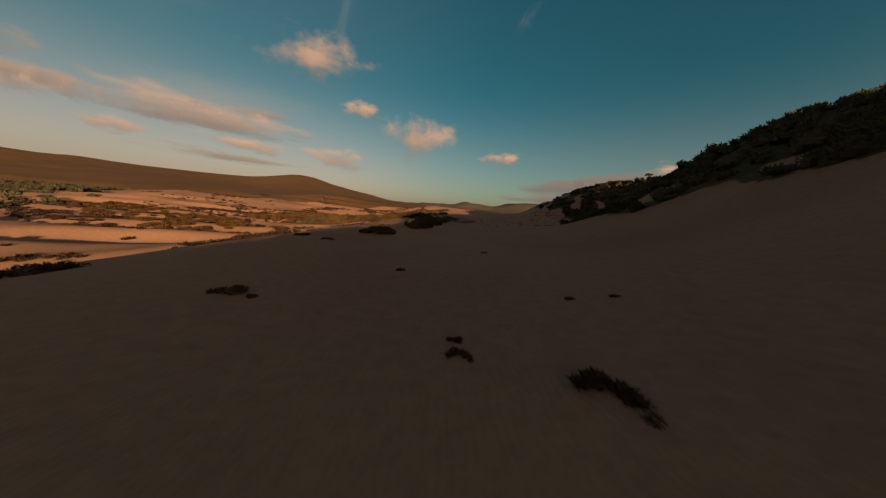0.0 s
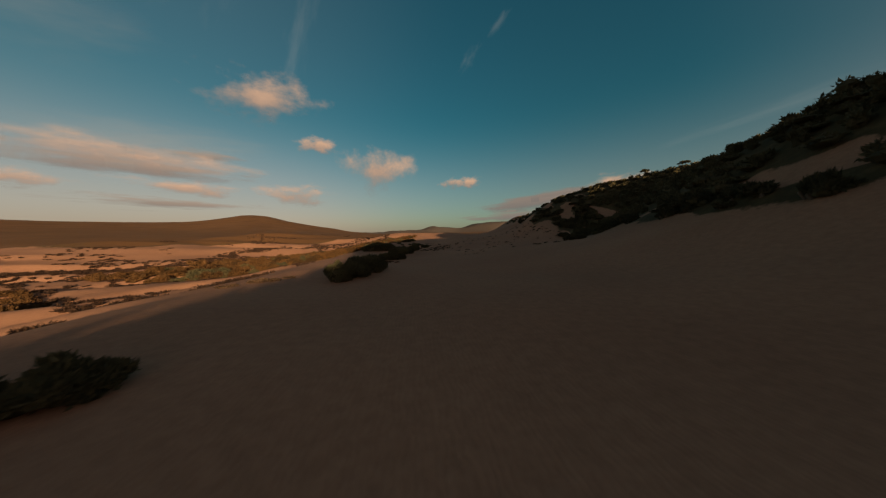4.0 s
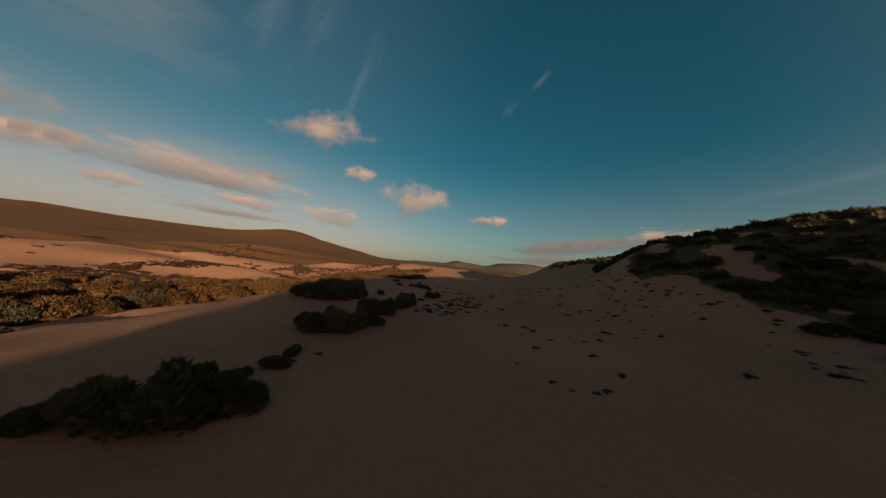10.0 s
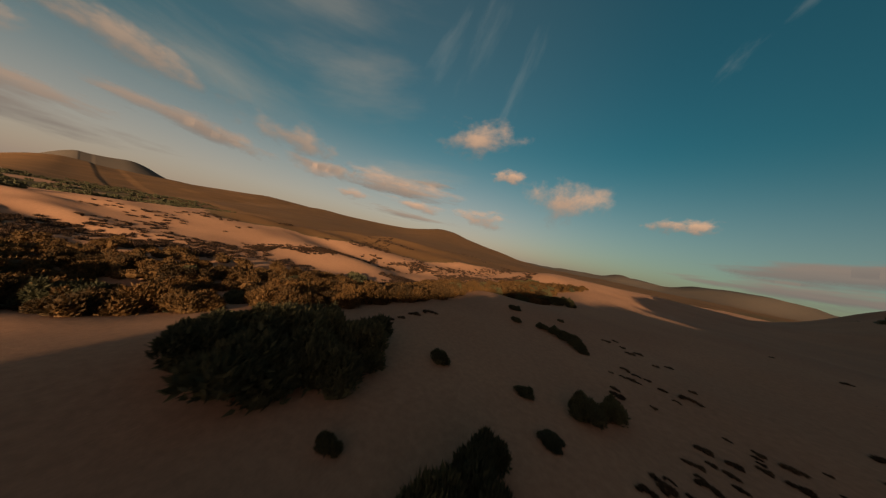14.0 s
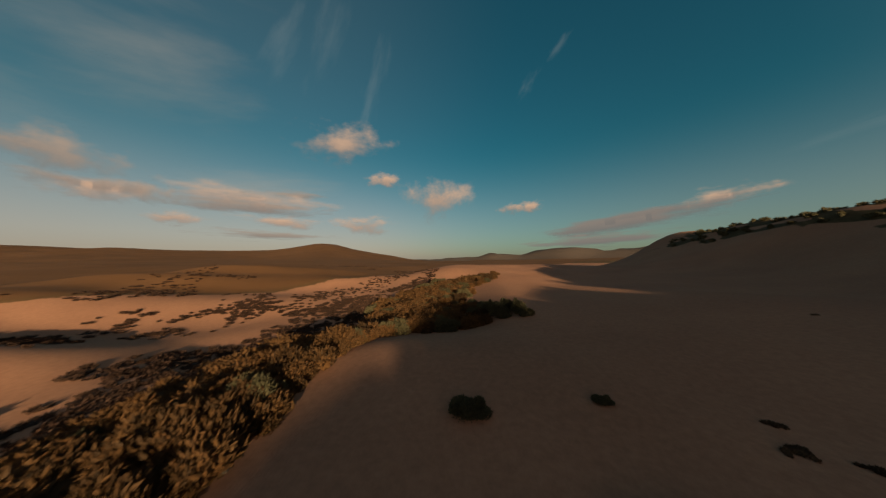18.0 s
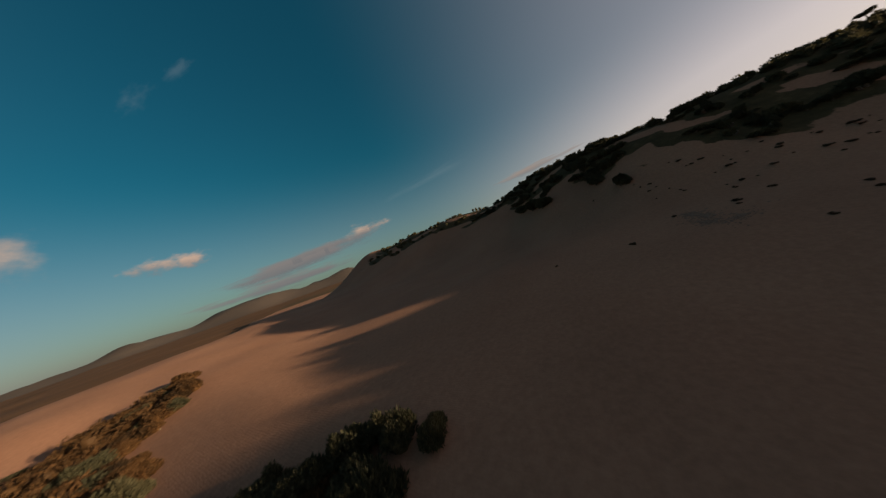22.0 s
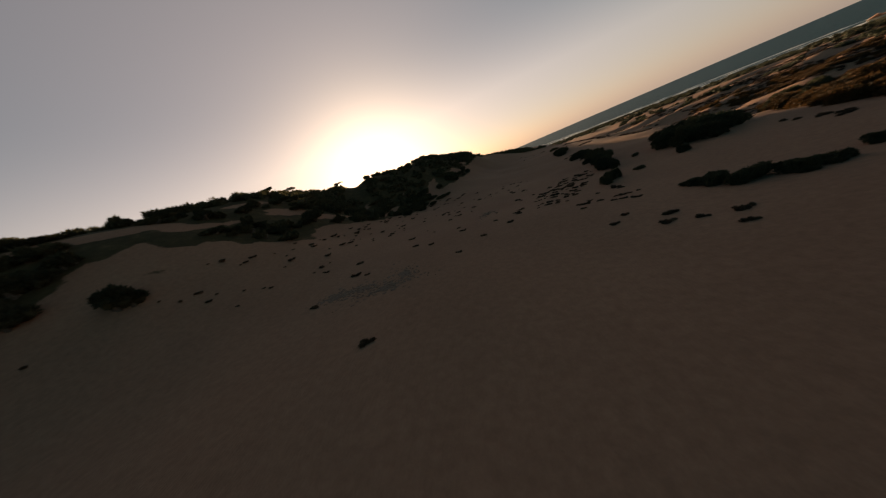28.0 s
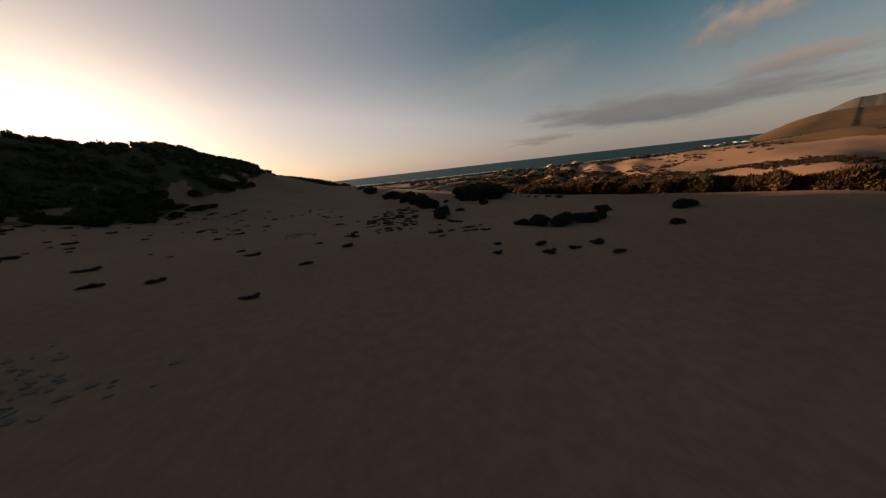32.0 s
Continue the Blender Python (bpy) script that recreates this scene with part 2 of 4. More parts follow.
def cloud_material(name, dense, soft, top, under, stretch=1.0):
    """A far cloud bank: self-glowing vapour with the evening light put into its colour, broken up and thinning to its
    edges.
    """
    m = bpy.data.materials.new(name)
    m.use_nodes = True
    n, l = m.node_tree.nodes, m.node_tree.links
    n.remove(n["Principled BSDF"])
    out = n["Material Output"]
    gen = n.new("ShaderNodeTexCoord").outputs["UV"]
    info = n.new("ShaderNodeObjectInfo")
    shift = n.new("ShaderNodeVectorMath")
    shift.operation = "ADD"
    rnd = n.new("ShaderNodeVectorMath")
    rnd.operation = "SCALE"
    rnd.inputs[0].default_value = (37.0, 11.0, 5.0)
    l.new(info.outputs["Random"], rnd.inputs["Scale"])
    l.new(gen, shift.inputs[0])
    l.new(rnd.outputs[0], shift.inputs[1])
    squash = n.new("ShaderNodeVectorMath")
    squash.operation = "MULTIPLY"
    squash.inputs[1].default_value = (stretch, 1.0, 1.0)
    l.new(shift.outputs[0], squash.inputs[0])
    t = noise_tex(n, l, squash.outputs[0], 3.2, 7, 0.58)
    # distance from the middle, 0 at the core and 1 at the rim
    sub = n.new("ShaderNodeVectorMath")
    sub.operation = "SUBTRACT"
    sub.inputs[1].default_value = (0.5, 0.5, 0)
    l.new(gen, sub.inputs[0])
    ln = n.new("ShaderNodeVectorMath")
    ln.operation = "LENGTH"
    l.new(sub.outputs[0], ln.inputs[0])
    rim = n.new("ShaderNodeMath")
    rim.operation = "MULTIPLY_ADD"
    rim.inputs[1].default_value, rim.inputs[2].default_value = -2.0, 1.0
    l.new(ln.outputs["Value"], rim.inputs[0])
    lump = n.new("ShaderNodeMath")
    lump.operation = "MULTIPLY_ADD"
    lump.inputs[1].default_value = 1.6
    l.new(t.outputs["Fac"], lump.inputs[0])
    l.new(rim.outputs[0], lump.inputs[2])
    mask = n.new("ShaderNodeMapRange")
    mask.interpolation_type = "SMOOTHSTEP"
    mask.inputs["From Min"].default_value, mask.inputs["From Max"].default_value = 1.12, 1.12 + soft
    mask.inputs["To Max"].default_value = dense
    l.new(lump.outputs[0], mask.inputs["Value"])
    keep = n.new("ShaderNodeMapRange")
    keep.inputs["From Min"].default_value, keep.inputs["From Max"].default_value = 0.0, 0.25
    l.new(rim.outputs[0], keep.inputs["Value"])
    alpha = n.new("ShaderNodeMath")
    alpha.operation = "MULTIPLY"
    l.new(mask.outputs[0], alpha.inputs[0])
    l.new(keep.outputs[0], alpha.inputs[1])
    sep = n.new("ShaderNodeSeparateXYZ")
    l.new(gen, sep.inputs[0])
    h = n.new("ShaderNodeMath")
    h.operation = "MULTIPLY_ADD"
    h.inputs[1].default_value = 0.5
    l.new(t.outputs["Fac"], h.inputs[0])
    l.new(sep.outputs["Y"], h.inputs[2])
    # evening light painted in: paler towards the top, greyer on the underside
    col = ramp(n, (0.50, under), (0.92, top))
    l.new(h.outputs[0], col.inputs["Fac"])
    em = n.new("ShaderNodeEmission")
    l.new(col.outputs["Color"], em.inputs["Color"])
    clear = n.new("ShaderNodeBsdfTransparent")
    mx = n.new("ShaderNodeMixShader")
    l.new(alpha.outputs[0], mx.inputs[0])
    l.new(clear.outputs[0], mx.inputs[1])
    l.new(em.outputs[0], mx.inputs[2])
    l.new(mx.outputs[0], out.inputs["Surface"])
    return m


SAND = sand_material()
LEAF_DARK = leaf_material("juniper_leaves", (0.034, 0.035, 0.020), (0.058, 0.054, 0.028), (0.084, 0.072, 0.036))
LEAF_WARM = leaf_material("mastic_leaves", (0.021, 0.013, 0.006), (0.060, 0.032, 0.012), (0.116, 0.057, 0.020))
HEATH = leaf_material("heath_leaves", (0.018, 0.010, 0.007), (0.038, 0.020, 0.013), (0.066, 0.036, 0.021))
DRY = leaf_material("dry_stalks", (0.036, 0.023, 0.015), (0.072, 0.045, 0.028), (0.120, 0.076, 0.046))
BARK = plain_material("grey_bark", (0.06, 0.045, 0.032), (0.13, 0.10, 0.07), 6.0)
SEA = sea_material()
FOAM = plain_material("sea_foam", (0.62, 0.60, 0.57), (0.82, 0.80, 0.77), 0.5, 0.7)
WHITEWASH = plain_material("whitewashed_plaster", (0.62, 0.55, 0.44), (0.78, 0.70, 0.58), 0.8)
TILE = plain_material("roof_tile", (0.22, 0.10, 0.055), (0.34, 0.17, 0.10), 1.5)
PANE = plain_material("dark_glass", (0.02, 0.025, 0.03), (0.04, 0.045, 0.05), 1.0, 0.15, 0.0)
MAT_CRUST = plain_material("sea_grass_crust", (0.125, 0.074, 0.048), (0.195, 0.114, 0.074), 3.0, 0.9, 0.6)
CLOUD = cloud_material("cumulus_vapour", 0.90, 0.72, (0.30, 0.205, 0.150), (0.112, 0.098, 0.095), 1.6)
CLOUD_LONG = cloud_material("stratus_vapour", 0.85, 0.60, (0.165, 0.132, 0.113), (0.088, 0.086, 0.088), 1.3)
VEIL = cloud_material("veil_vapour", 0.36, 1.0, (0.20, 0.185, 0.165), (0.15, 0.15, 0.14), 0.6)
GREY_BANK = cloud_material("bank_vapour", 0.95, 0.55, (0.112, 0.102, 0.098), (0.072, 0.077, 0.083), 1.5)
BROKEN = cloud_material("broken_vapour", 0.80, 0.70, (0.205, 0.155, 0.124), (0.098, 0.088, 0.084), 2.2)
CIRRUS = cloud_material("cirrus_vapour", 0.12, 0.80, (0.18, 0.21, 0.22), (0.13, 0.17, 0.185))


# ---- the lie of the land ----
def step(a, b, v):
    t = np.clip((v - a) / (b - a), 0.0, 1.0)
    return t * t * (3 - 2 * t)


def dune(x, y, cx, cy, h, along, across, turn=0.0):
    """A hump h metres high; turn is the bearing of its crest, clockwise from +y."""
    s, c = math.sin(radians(turn)), math.cos(radians(turn))
    u, v = (x - cx) * s + (y - cy) * c, (x - cx) * c - (y - cy) * s
    return h * np.exp(-0.5 * ((u / along) ** 2 + (v / across) ** 2))


def crest(x, y, a, b, width):
    """A ridge from a to b, each (x, y, height), with flanks of that width."""
    ax, ay, ah = a
    bx, by, bh = b
    dx, dy = bx - ax, by - ay
    t = np.clip(((x - ax) * dx + (y - ay) * dy) / (dx * dx + dy * dy), 0.0, 1.0)
    d2 = (x - ax - t * dx) ** 2 + (y - ay - t * dy) ** 2
    return (ah + t * (bh - ah)) * np.exp(-0.5 * d2 / (width * width))


RIDGE = [((-40, -70, -2.1), (9, -46, 8.5), 14), ((9, -46, 8.5), (33, -10, 12.3), 15), ((33, -10, 12.3), (41, 3, 16.7), 15), ((41, 3, 16.7), (51, 17, 19.8), 15), ((51, 17, 19.8), (64, 61, 20.4), 15), ((64, 61, 20.4), (94, 102, 24.5), 15), ((94, 102, 24.5), (83, 156, 23.8), 17), ((83, 156, 23.8), (119, 201, 23.0), 18), ((119, 201, 23.0), (142, 332, 24.3), 24)]
TOE_Y, TOE_X = (-10, 25, 41, 54, 65, 90, 108, 122, 140, 154, 161, 171, 187, 196, 205, 245), (24, 33.5, 34, 35, 38, 46, 54, 57, 59.5, 61, 64, 72, 81, 89, 97, 108)   # where the scrub begins
SEA_LEVEL = -22.0


def wobble(x, y, size, seed):
    """Smooth wandering values of about -1 to 1, that far apart."""
    u, v = x / size + seed * 1.7, y / size - seed * 2.3
    return (np.sin(u * 1.0 + 1.3 * np.sin(v * 0.9 + seed)) + np.sin(v * 1.1 + 1.2 * np.sin(u * 0.8 - seed)) + 0.6 * np.sin(1.9 * u + 1.6 * v + seed)) / 2.6


def ground_z(x, y):
    x, y = np.asarray(x, float), np.asarray(y, float)
    s = -(x + y) * 0.7071 + 25 * wobble(x, y, 90, 1.0)        # towards the sea
    z = -4.6 - 1.6 * step(30, 100, y) + 2.2 * step(120, 200, y) + 0 * x
    z = z - 4.5 * step(-14, -46, x) * (1 - step(230, 420, y))
    z = z + 2.0 * step(8, 40, x) * (1 - step(170, 260, y))
    side = 0 * x
    for a, b, w in RIDGE:
        side = np.maximum(side, crest(x, y, a, b, w * (1 + 0.12 * wobble(x, y, 23, 2.0))))
    gap = np.exp(-0.5 * (((x - 79.3) * 0.9135 + (y - 82.0) * 0.4067) / 2.5) ** 2) * step(30, 10, np.hypot(x - 79.3, y - 82))
    z = z + side * (1 + 0.10 * wobble(x, y, 14, 3.0)) * (1 - 0.085 * gap)      # a saddle lets one beam of sun through
    # pale dunes beyond the scrub, and the hills behind them
    d = np.hypot(x, y - 60)
    bearing = np.degrees(np.arctan2(x, y - 60))
    z = z + dune(x, y, -135, 235, 8, 90, 34, 10) + dune(x, y, -210, 190, 1.5, 80, 40, -20) + dune(x, y, -70, 330, 5, 120, 40, 20)
    z = z + dune(x, y, -20, 270, 2.5, 60, 26, 35) + dune(x, y, 40, 300, 4, 60, 30, 60)
    north = step(-96, -88, bearing) * (1 - step(60, 110, bearing))
    hill = 8 * step(260, 700, d) + np.exp(-0.5 * ((d - 2100) / 560) ** 2) * (
        80 + 34 * np.exp(-0.5 * ((bearing + 64) / 8.0) ** 2) + 64 * np.exp(-0.5 * ((bearing + 32) / 4.6) ** 2)
        - 72 * step(-27, -6, bearing) + 8 * wobble(x, y, 150, 4.0) + 5 * wobble(x, y, 61, 7.0))
    mesa = step(-92, -88, bearing) * (1 - step(-85, -79, bearing))
    peaks = 0.5 * step(-2, 6, bearing) * (1 + 0.5 * wobble(x, y, 210, 5.0)) + np.exp(-0.5 * ((bearing - 19) / 4.0) ** 2) + 0.75 * np.exp(-0.5 * ((bearing - 34) / 5.0) ** 2)
    hill = hill + np.exp(-0.5 * ((d - 3900) / 300) ** 2) * (50 + 22 * wobble(x, y, 330, 5.0) + 26 * wobble(x, y, 95, 2.0) + 100 * peaks + 75 * mesa + 95 * np.exp(-0.5 * ((bearing + 88) / 9.0) ** 2))
    z = z + north * hill
    z = z - 11 * step(40, 440, s) - 16 * step(345, 500, s)
    near = 1 - step(200, 420, d)
    z = z + near * (0.30 * wobble(x, y, 9.0, 6.0) + 0.12 * wobble(x, y, 3.7, 7.0)) + 0.9 * wobble(x, y, 31, 8.0) * step(14, 40, np.abs(x))
    z = z - 2.6 * step(3, -12, x) * step(170, 188, y) * (1 - step(236, 262, y))
    # long swells of sand across the open valley
    swell = step(-24, -36, x) * step(-30, 0, y) * (1 - step(110, 150, y)) * step(-190, -130, x)
    z = z + swell * (0.62 * np.sin((0.91 * y - 0.41 * x) / 3.1 + 1.6 * wobble(x, y, 24, 4.0)) + 0.25 * np.sin((0.80 * y - 0.6 * x) / 1.7 + 2.0 * wobble(x, y, 13, 2.0)))
    z = z + 0.8 * step(-46, -62, x) * step(-260, -190, x) * step(140, 165, y) * (1 - step(240, 290, y)) * np.sin((0.91 * y - 0.41 * x) / 5.6 + 1.5 * wobble(x, y, 30, 6.0))
    return z


def hillside(x, y):
    """1 on the brown slopes that begin beyond the valley, 0 on the dunes."""
    u = -0.81 * x + 0.58 * y + 5 * wobble(x, y, 17, 3.0) + 2.5 * wobble(x, y, 6, 5.0)
    return step(192, 204, u) * step(140, 172, y + 8 * wobble(x, y, 21, 1.0))


def cover_map(x, y):
    """How much scrub covers the ground, 0 to 1."""
    x, y = np.asarray(x, float), np.asarray(y, float)
    d = np.hypot(x, y - 60)
    bearing = np.degrees(np.arctan2(x, y - 60))
    c = step(400, 520, d + 60 * wobble(x, y, 60, 2.0)) * step(-104, -90, bearing) * (1 - step(70, 120, bearing))
    c = np.maximum(c, hillside(x, y))
    toe = np.interp(y, TOE_Y, TOE_X) + 2.6 * wobble(x, y, 8, 9.0) + 1.8 * wobble(x, y, 3.5, 4.0)
    bare = step(0.36, 0.52, wobble(x - 0.3 * y, 0.35 * y, 1.6, 2.0) + 0.10 * step(40, 70, y) + 0.10 * step(70, 120, y)) * step(13, 5, x - toe - 10 * step(45, 110, y))        # drifts of sand between the bushes
    c = np.maximum(c, step(-0.5, 3.5, x - toe) * (1 - bare) * step(-40, -20, y) * (1 - step(300, 340, y)) * 0.8)
    c = np.maximum(c, 0.8 * step(-20, -30, y) * step(-44, -14, x + 0.5 * y + 10 * wobble(x, y, 9, 9.0)) * step(-140, -100, y))
    s = -(x + y) * 0.7071
    c = np.maximum(c, 0.70 * step(60, 120, s) * (1 - step(340, 372, s)) * step(-0.75, 0.05, wobble(x, y, 26, 5.0) + 0.4 * wobble(x, y, 9, 6.0)))
    return np.clip(c, 0, 1)


def mesh_object(name, verts, faces, mat, parent=None, smooth=False):
    me = bpy.data.meshes.new(name)
    me.from_pydata(verts, [], faces)
    me.materials.append(mat)
    if smooth:
        me.polygons.foreach_set("use_smooth", [True] * len(me.polygons))
    ob = new(name, me)
    if parent:
        ob.parent = parent
    return ob


def lines(a, b, pitch, far, grow):
    mid = list(np.arange(a, b + 1e-6, pitch))
    lo, hi, w = [], [], pitch
    while (lo[-1] if lo else a) > -far:
        w *= grow
        lo.append((lo[-1] if lo else a) - w)
    w = pitch
    while (hi[-1] if hi else b) < far:
        w *= grow
        hi.append((hi[-1] if hi else b) + w)
    return np.array(lo[::-1] + mid + hi)


def build_ground():
    gx, gy = lines(-100, 130, 1.25, 4800, 1.06), lines(-90, 300, 1.5, 4800, 1.06)
    xx, yy = np.meshgrid(gx, gy)
    zz = ground_z(xx, yy)
    nx, ny = len(gx), len(gy)
    verts = np.stack([xx.ravel(), yy.ravel(), zz.ravel()], 1)
    idx = np.arange(nx * ny).reshape(ny, nx)
    faces = np.stack([idx[:-1, :-1], idx[:-1, 1:], idx[1:, 1:], idx[1:, :-1]], -1).reshape(-1, 4)
    me = bpy.data.meshes.new("ground")
    me.from_pydata(verts.tolist(), [], faces.tolist())
    me.materials.append(SAND)
    me.polygons.foreach_set("use_smooth", [True] * len(me.polygons))
    at = me.attributes.new("cover", "FLOAT", "POINT")
    at.data.foreach_set("value", cover_map(verts[:, 0], verts[:, 1]).astype(np.float32))
    d = np.hypot(verts[:, 0], verts[:, 1] - 60)
    # brown upland cover, and the painted haze that sets in beyond 2900 m
    for key, v in (("upland", np.maximum(step(420, 700, d), hillside(verts[:, 0], verts[:, 1]))), ("far_haze", 0.75 * step(2900, 3400, d))):
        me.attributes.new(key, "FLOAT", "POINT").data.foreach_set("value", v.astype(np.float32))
    return tagged(new("ground", me), "rippled tan sand dunes with scrub-covered slopes", "sand dune", kind="structure")


build_ground()


def build_sea():
    g = lines(-2400, 400, 90, 4900, 1.3)
    k = [v for v in g]
    xx, yy = np.meshgrid(k, k)
    n = len(k)
    idx = np.arange(n * n).reshape(n, n)
    keep = (-(xx + yy) * 0.7071)[:-1, :-1] > 300
    faces = np.stack([idx[:-1, :-1], idx[:-1, 1:], idx[1:, 1:], idx[1:, :-1]], -1)[keep]
    ob = mesh_object("water", np.stack([xx.ravel(), yy.ravel(), np.full(n * n, SEA_LEVEL)], 1).tolist(), faces.tolist(), SEA)
    return tagged(ob, "dark teal open sea with small waves", "sea", kind="structure")


build_sea()


# ---- clouds, far behind everything ----
def cloud(az, el, wide, high, mat, lean=0.0, name="cloud", label="small sunlit cumulus cloud in the evening sky"):
    """A cloud at that bearing and height (degrees), on the far dome of the sky."""
    n, far = 8, 4500.0
    c, s = math.cos(radians(lean)), math.sin(radians(lean))
    verts, uv = [], []
    for j in range(n + 1):
        for i in range(n + 1):
            u, v = i / n - 0.5, j / n - 0.5
            da, de = u * wide * c - v * high * s, u * wide * s + v * high * c
            a, e = radians(az + da / max(0.3, math.cos(radians(el)))), radians(el + de)
            verts.append((math.sin(a) * math.cos(e) * far, 90 + math.cos(a) * math.cos(e) * far, math.sin(e) * far))
            uv.append((u + 0.5, v + 0.5))
    faces = [(j * (n + 1) + i, j * (n + 1) + i + 1, (j + 1) * (n + 1) + i + 1, (j + 1) * (n + 1) + i) for j in range(n) for i in range(n)]
    ob = mesh_object(name, verts, faces, mat)
    lay = ob.data.uv_layers.new(name="UVMap")
    for lo in ob.data.loops:
        lay.data[lo.index].uv = uv[lo.vertex_index]
    return tagged(ob, label, "cloud", kind="structure")


for spec in ((-28.8, 24.6, 17, 7, 4), (-19.8, 18.3, 8, 3.2, 0), (-7.6, 14.5, 16, 9, -6), (-24, 8.4, 13, 4, 0), (9.3, 11.9, 6, 2.4, 0), (13.2, 11.8, 6, 2.6, 0),
             (-46, 12, 24, 5, 0), (-40, 8.2, 14, 2.6, 0), (-61, 10.4, 10, 3.2, 0), (-54, 7.6, 8, 2.4, 0), (42.5, 9.6, 10, 3, 6)):
    cloud(spec[0], spec[1], spec[2] * 1.65, spec[3] * 1.7, CLOUD, spec[4])
for az, el, w, h, lean in ((-42, 5.6, 34, 3, 0), (-44, 10.5, 40, 4, 1), (-38, 13.6, 24, 3, 2), (-80, 11, 26, 5, -3),  (-95, 8, 24, 5, 0), (-62, 11, 20, 4, 0), (82, 9.6, 24, 2.6, 2), (236, 3.4, 26, 3, 0)):
    cloud(az, el, w, h, CLOUD_LONG, lean, "cloud", "long grey-pink stratus cloud low over the horizon")
for az, el, w, h, lean in ((13.5, 34.5, 9, 4, 50), (20, 39, 8, 3, 40), (-31, 42, 30, 9, 72), (-22, 36, 26, 6, 76), (-40, 38, 26, 7, 66), (60, 16, 40, 4, 8)):
    cloud(az, el, w, h, CIRRUS, lean, "cloud", "thin wisp of high cirrus cloud")
for az, el, w, h, lean in ((-58, 27, 50, 26, 14), (-70, 38, 60, 24, 8), (-78, 20, 46, 18, -6), (-44, 14, 44, 14, 6), (232, 16, 60, 22, 10)):
    cloud(az, el, w, h, VEIL, lean, "cloud", "broad thin veil of pale evening cloud")
for az, el, w, h, lean in ((28, 6.8, 46, 5.5, 4), (26, 4.0, 40, 4.0, 2), (34, 8.2, 36, 4, 4), (250, 6.0, 74, 10, 0)):
    cloud(az, el, w, h, GREY_BANK, lean, "cloud", "long grey cloud bank low over the horizon")
for az, el, w, h, lean in ((-66, 14.5, 26, 9, -3), (-86, 18, 30, 9, -4), (-58, 11, 16, 5, -2), (-76, 10.5, 22, 5, -3), (-100, 14, 24, 8, 0)):
    cloud(az, el, w, h, BROKEN, lean, "cloud", "broken pink and grey cloud in the evening sky")



# ---- plants ----
def part(name, me, parent, label=""):
    ob = new(name, me)
    ob.parent = parent
    if label:
        ob["label"] = label
    return ob


def leaf_cloud(rng, lobes, count, size, droop=0.0, lift=0.55):
    """Pointed leaf sprays over lobes, each (x, y, z, rx, ry, rz); returns verts and faces."""
    lob = np.array(lobes)
    wts = lob[:, 3] * lob[:, 4] + lob[:, 3] * lob[:, 5]
    pick = rng.choice(len(lob), count, p=wts / wts.sum())
    d = rng.normal(size=(count, 3))
    d /= np.linalg.norm(d, axis=1)[:, None]
    d[:, 2] = np.where(d[:, 2] < -0.25, -d[:, 2], d[:, 2])
    rad = 1.0 - 0.26 * rng.random(count) ** 2 + 0.22 * rng.random(count) ** 5
    centre = lob[pick, :3] + d * lob[pick, 3:] * rad[:, None]
    out = d + lift * np.array([0, 0, 1.0]) + 0.55 * rng.normal(size=(count, 3))
    out /= np.linalg.norm(out, axis=1)[:, None]
    side = np.cross(out, rng.normal(size=(count, 3)))
    side /= np.linalg.norm(side, axis=1)[:, None]
    ln = size * (0.6 + 0.9 * rng.random(count))[:, None]
    wd = ln * 0.26
    a = centre - out * ln * 0.35
    tip = centre + out * ln * 0.85
    fold = np.cross(out, side) * wd * 0.4
    verts = np.stack([a, centre + side * wd + fold, tip, centre - side * wd + fold], 1)
    verts = np.maximum(verts, np.array([-1e9, -1e9, -0.15])).reshape(-1, 3)
    faces = np.arange(count * 4).reshape(-1, 4)
    return verts, faces


def blob(rng, lobes, shrink=0.80, rings=7, segs=10):
    """The shaded inside of a bush: rough lumps that fill the lobes."""
    verts, faces = [], []
    for lx, ly, lz, rx, ry, rz in lobes:
        base = len(verts)
        for j in range(rings + 1):
            th = math.pi * j / rings
            for i in range(segs):
                ph = 2 * math.pi * i / segs
                k = shrink * (0.78 + 0.36 * rng.random())
                verts.append((lx + rx * k * math.sin(th) * math.cos(ph), ly + ry * k * math.sin(th) * math.sin(ph), max(-0.3, lz + rz * k * math.cos(th))))
        for j in range(rings):
            for i in range(segs):
                faces.append((base + j * segs + i, base + (j + 1) * segs + i, base + (j + 1) * segs + (i + 1) % segs, base + j * segs + (i + 1) % segs))
    return verts, faces


def limb_mesh(rng, lobes):
    """Crooked stems that fan out of the sand into the crown."""
    verts, faces = [], []
    for k, (lx, ly, lz, rx, ry, rz) in enumerate(lobes[:6]):
        pts = [Vector((lx * 0.15, ly * 0.15, -0.3)), Vector((lx * 0.5 + 0.1 * rng.normal(), ly * 0.5 + 0.1 * rng.normal(), lz * 0.5)), Vector((lx, ly, lz + 0.4 * rz))]
        base, segs = len(verts), 6
        for j, p in enumerate(pts):
            r = 0.09 * (1 - 0.4 * j)
            for i in range(segs):
                a = 2 * math.pi * i / segs
                verts.append((p.x + r * math.cos(a), p.y + r * math.sin(a), p.z))
        for j in range(2):
            for i in range(segs):
                faces.append((base + j * segs + i, base + j * segs + (i + 1) % segs, base + (j + 1) * segs + (i + 1) % segs, base + (j + 1) * segs + i))
    return verts, faces


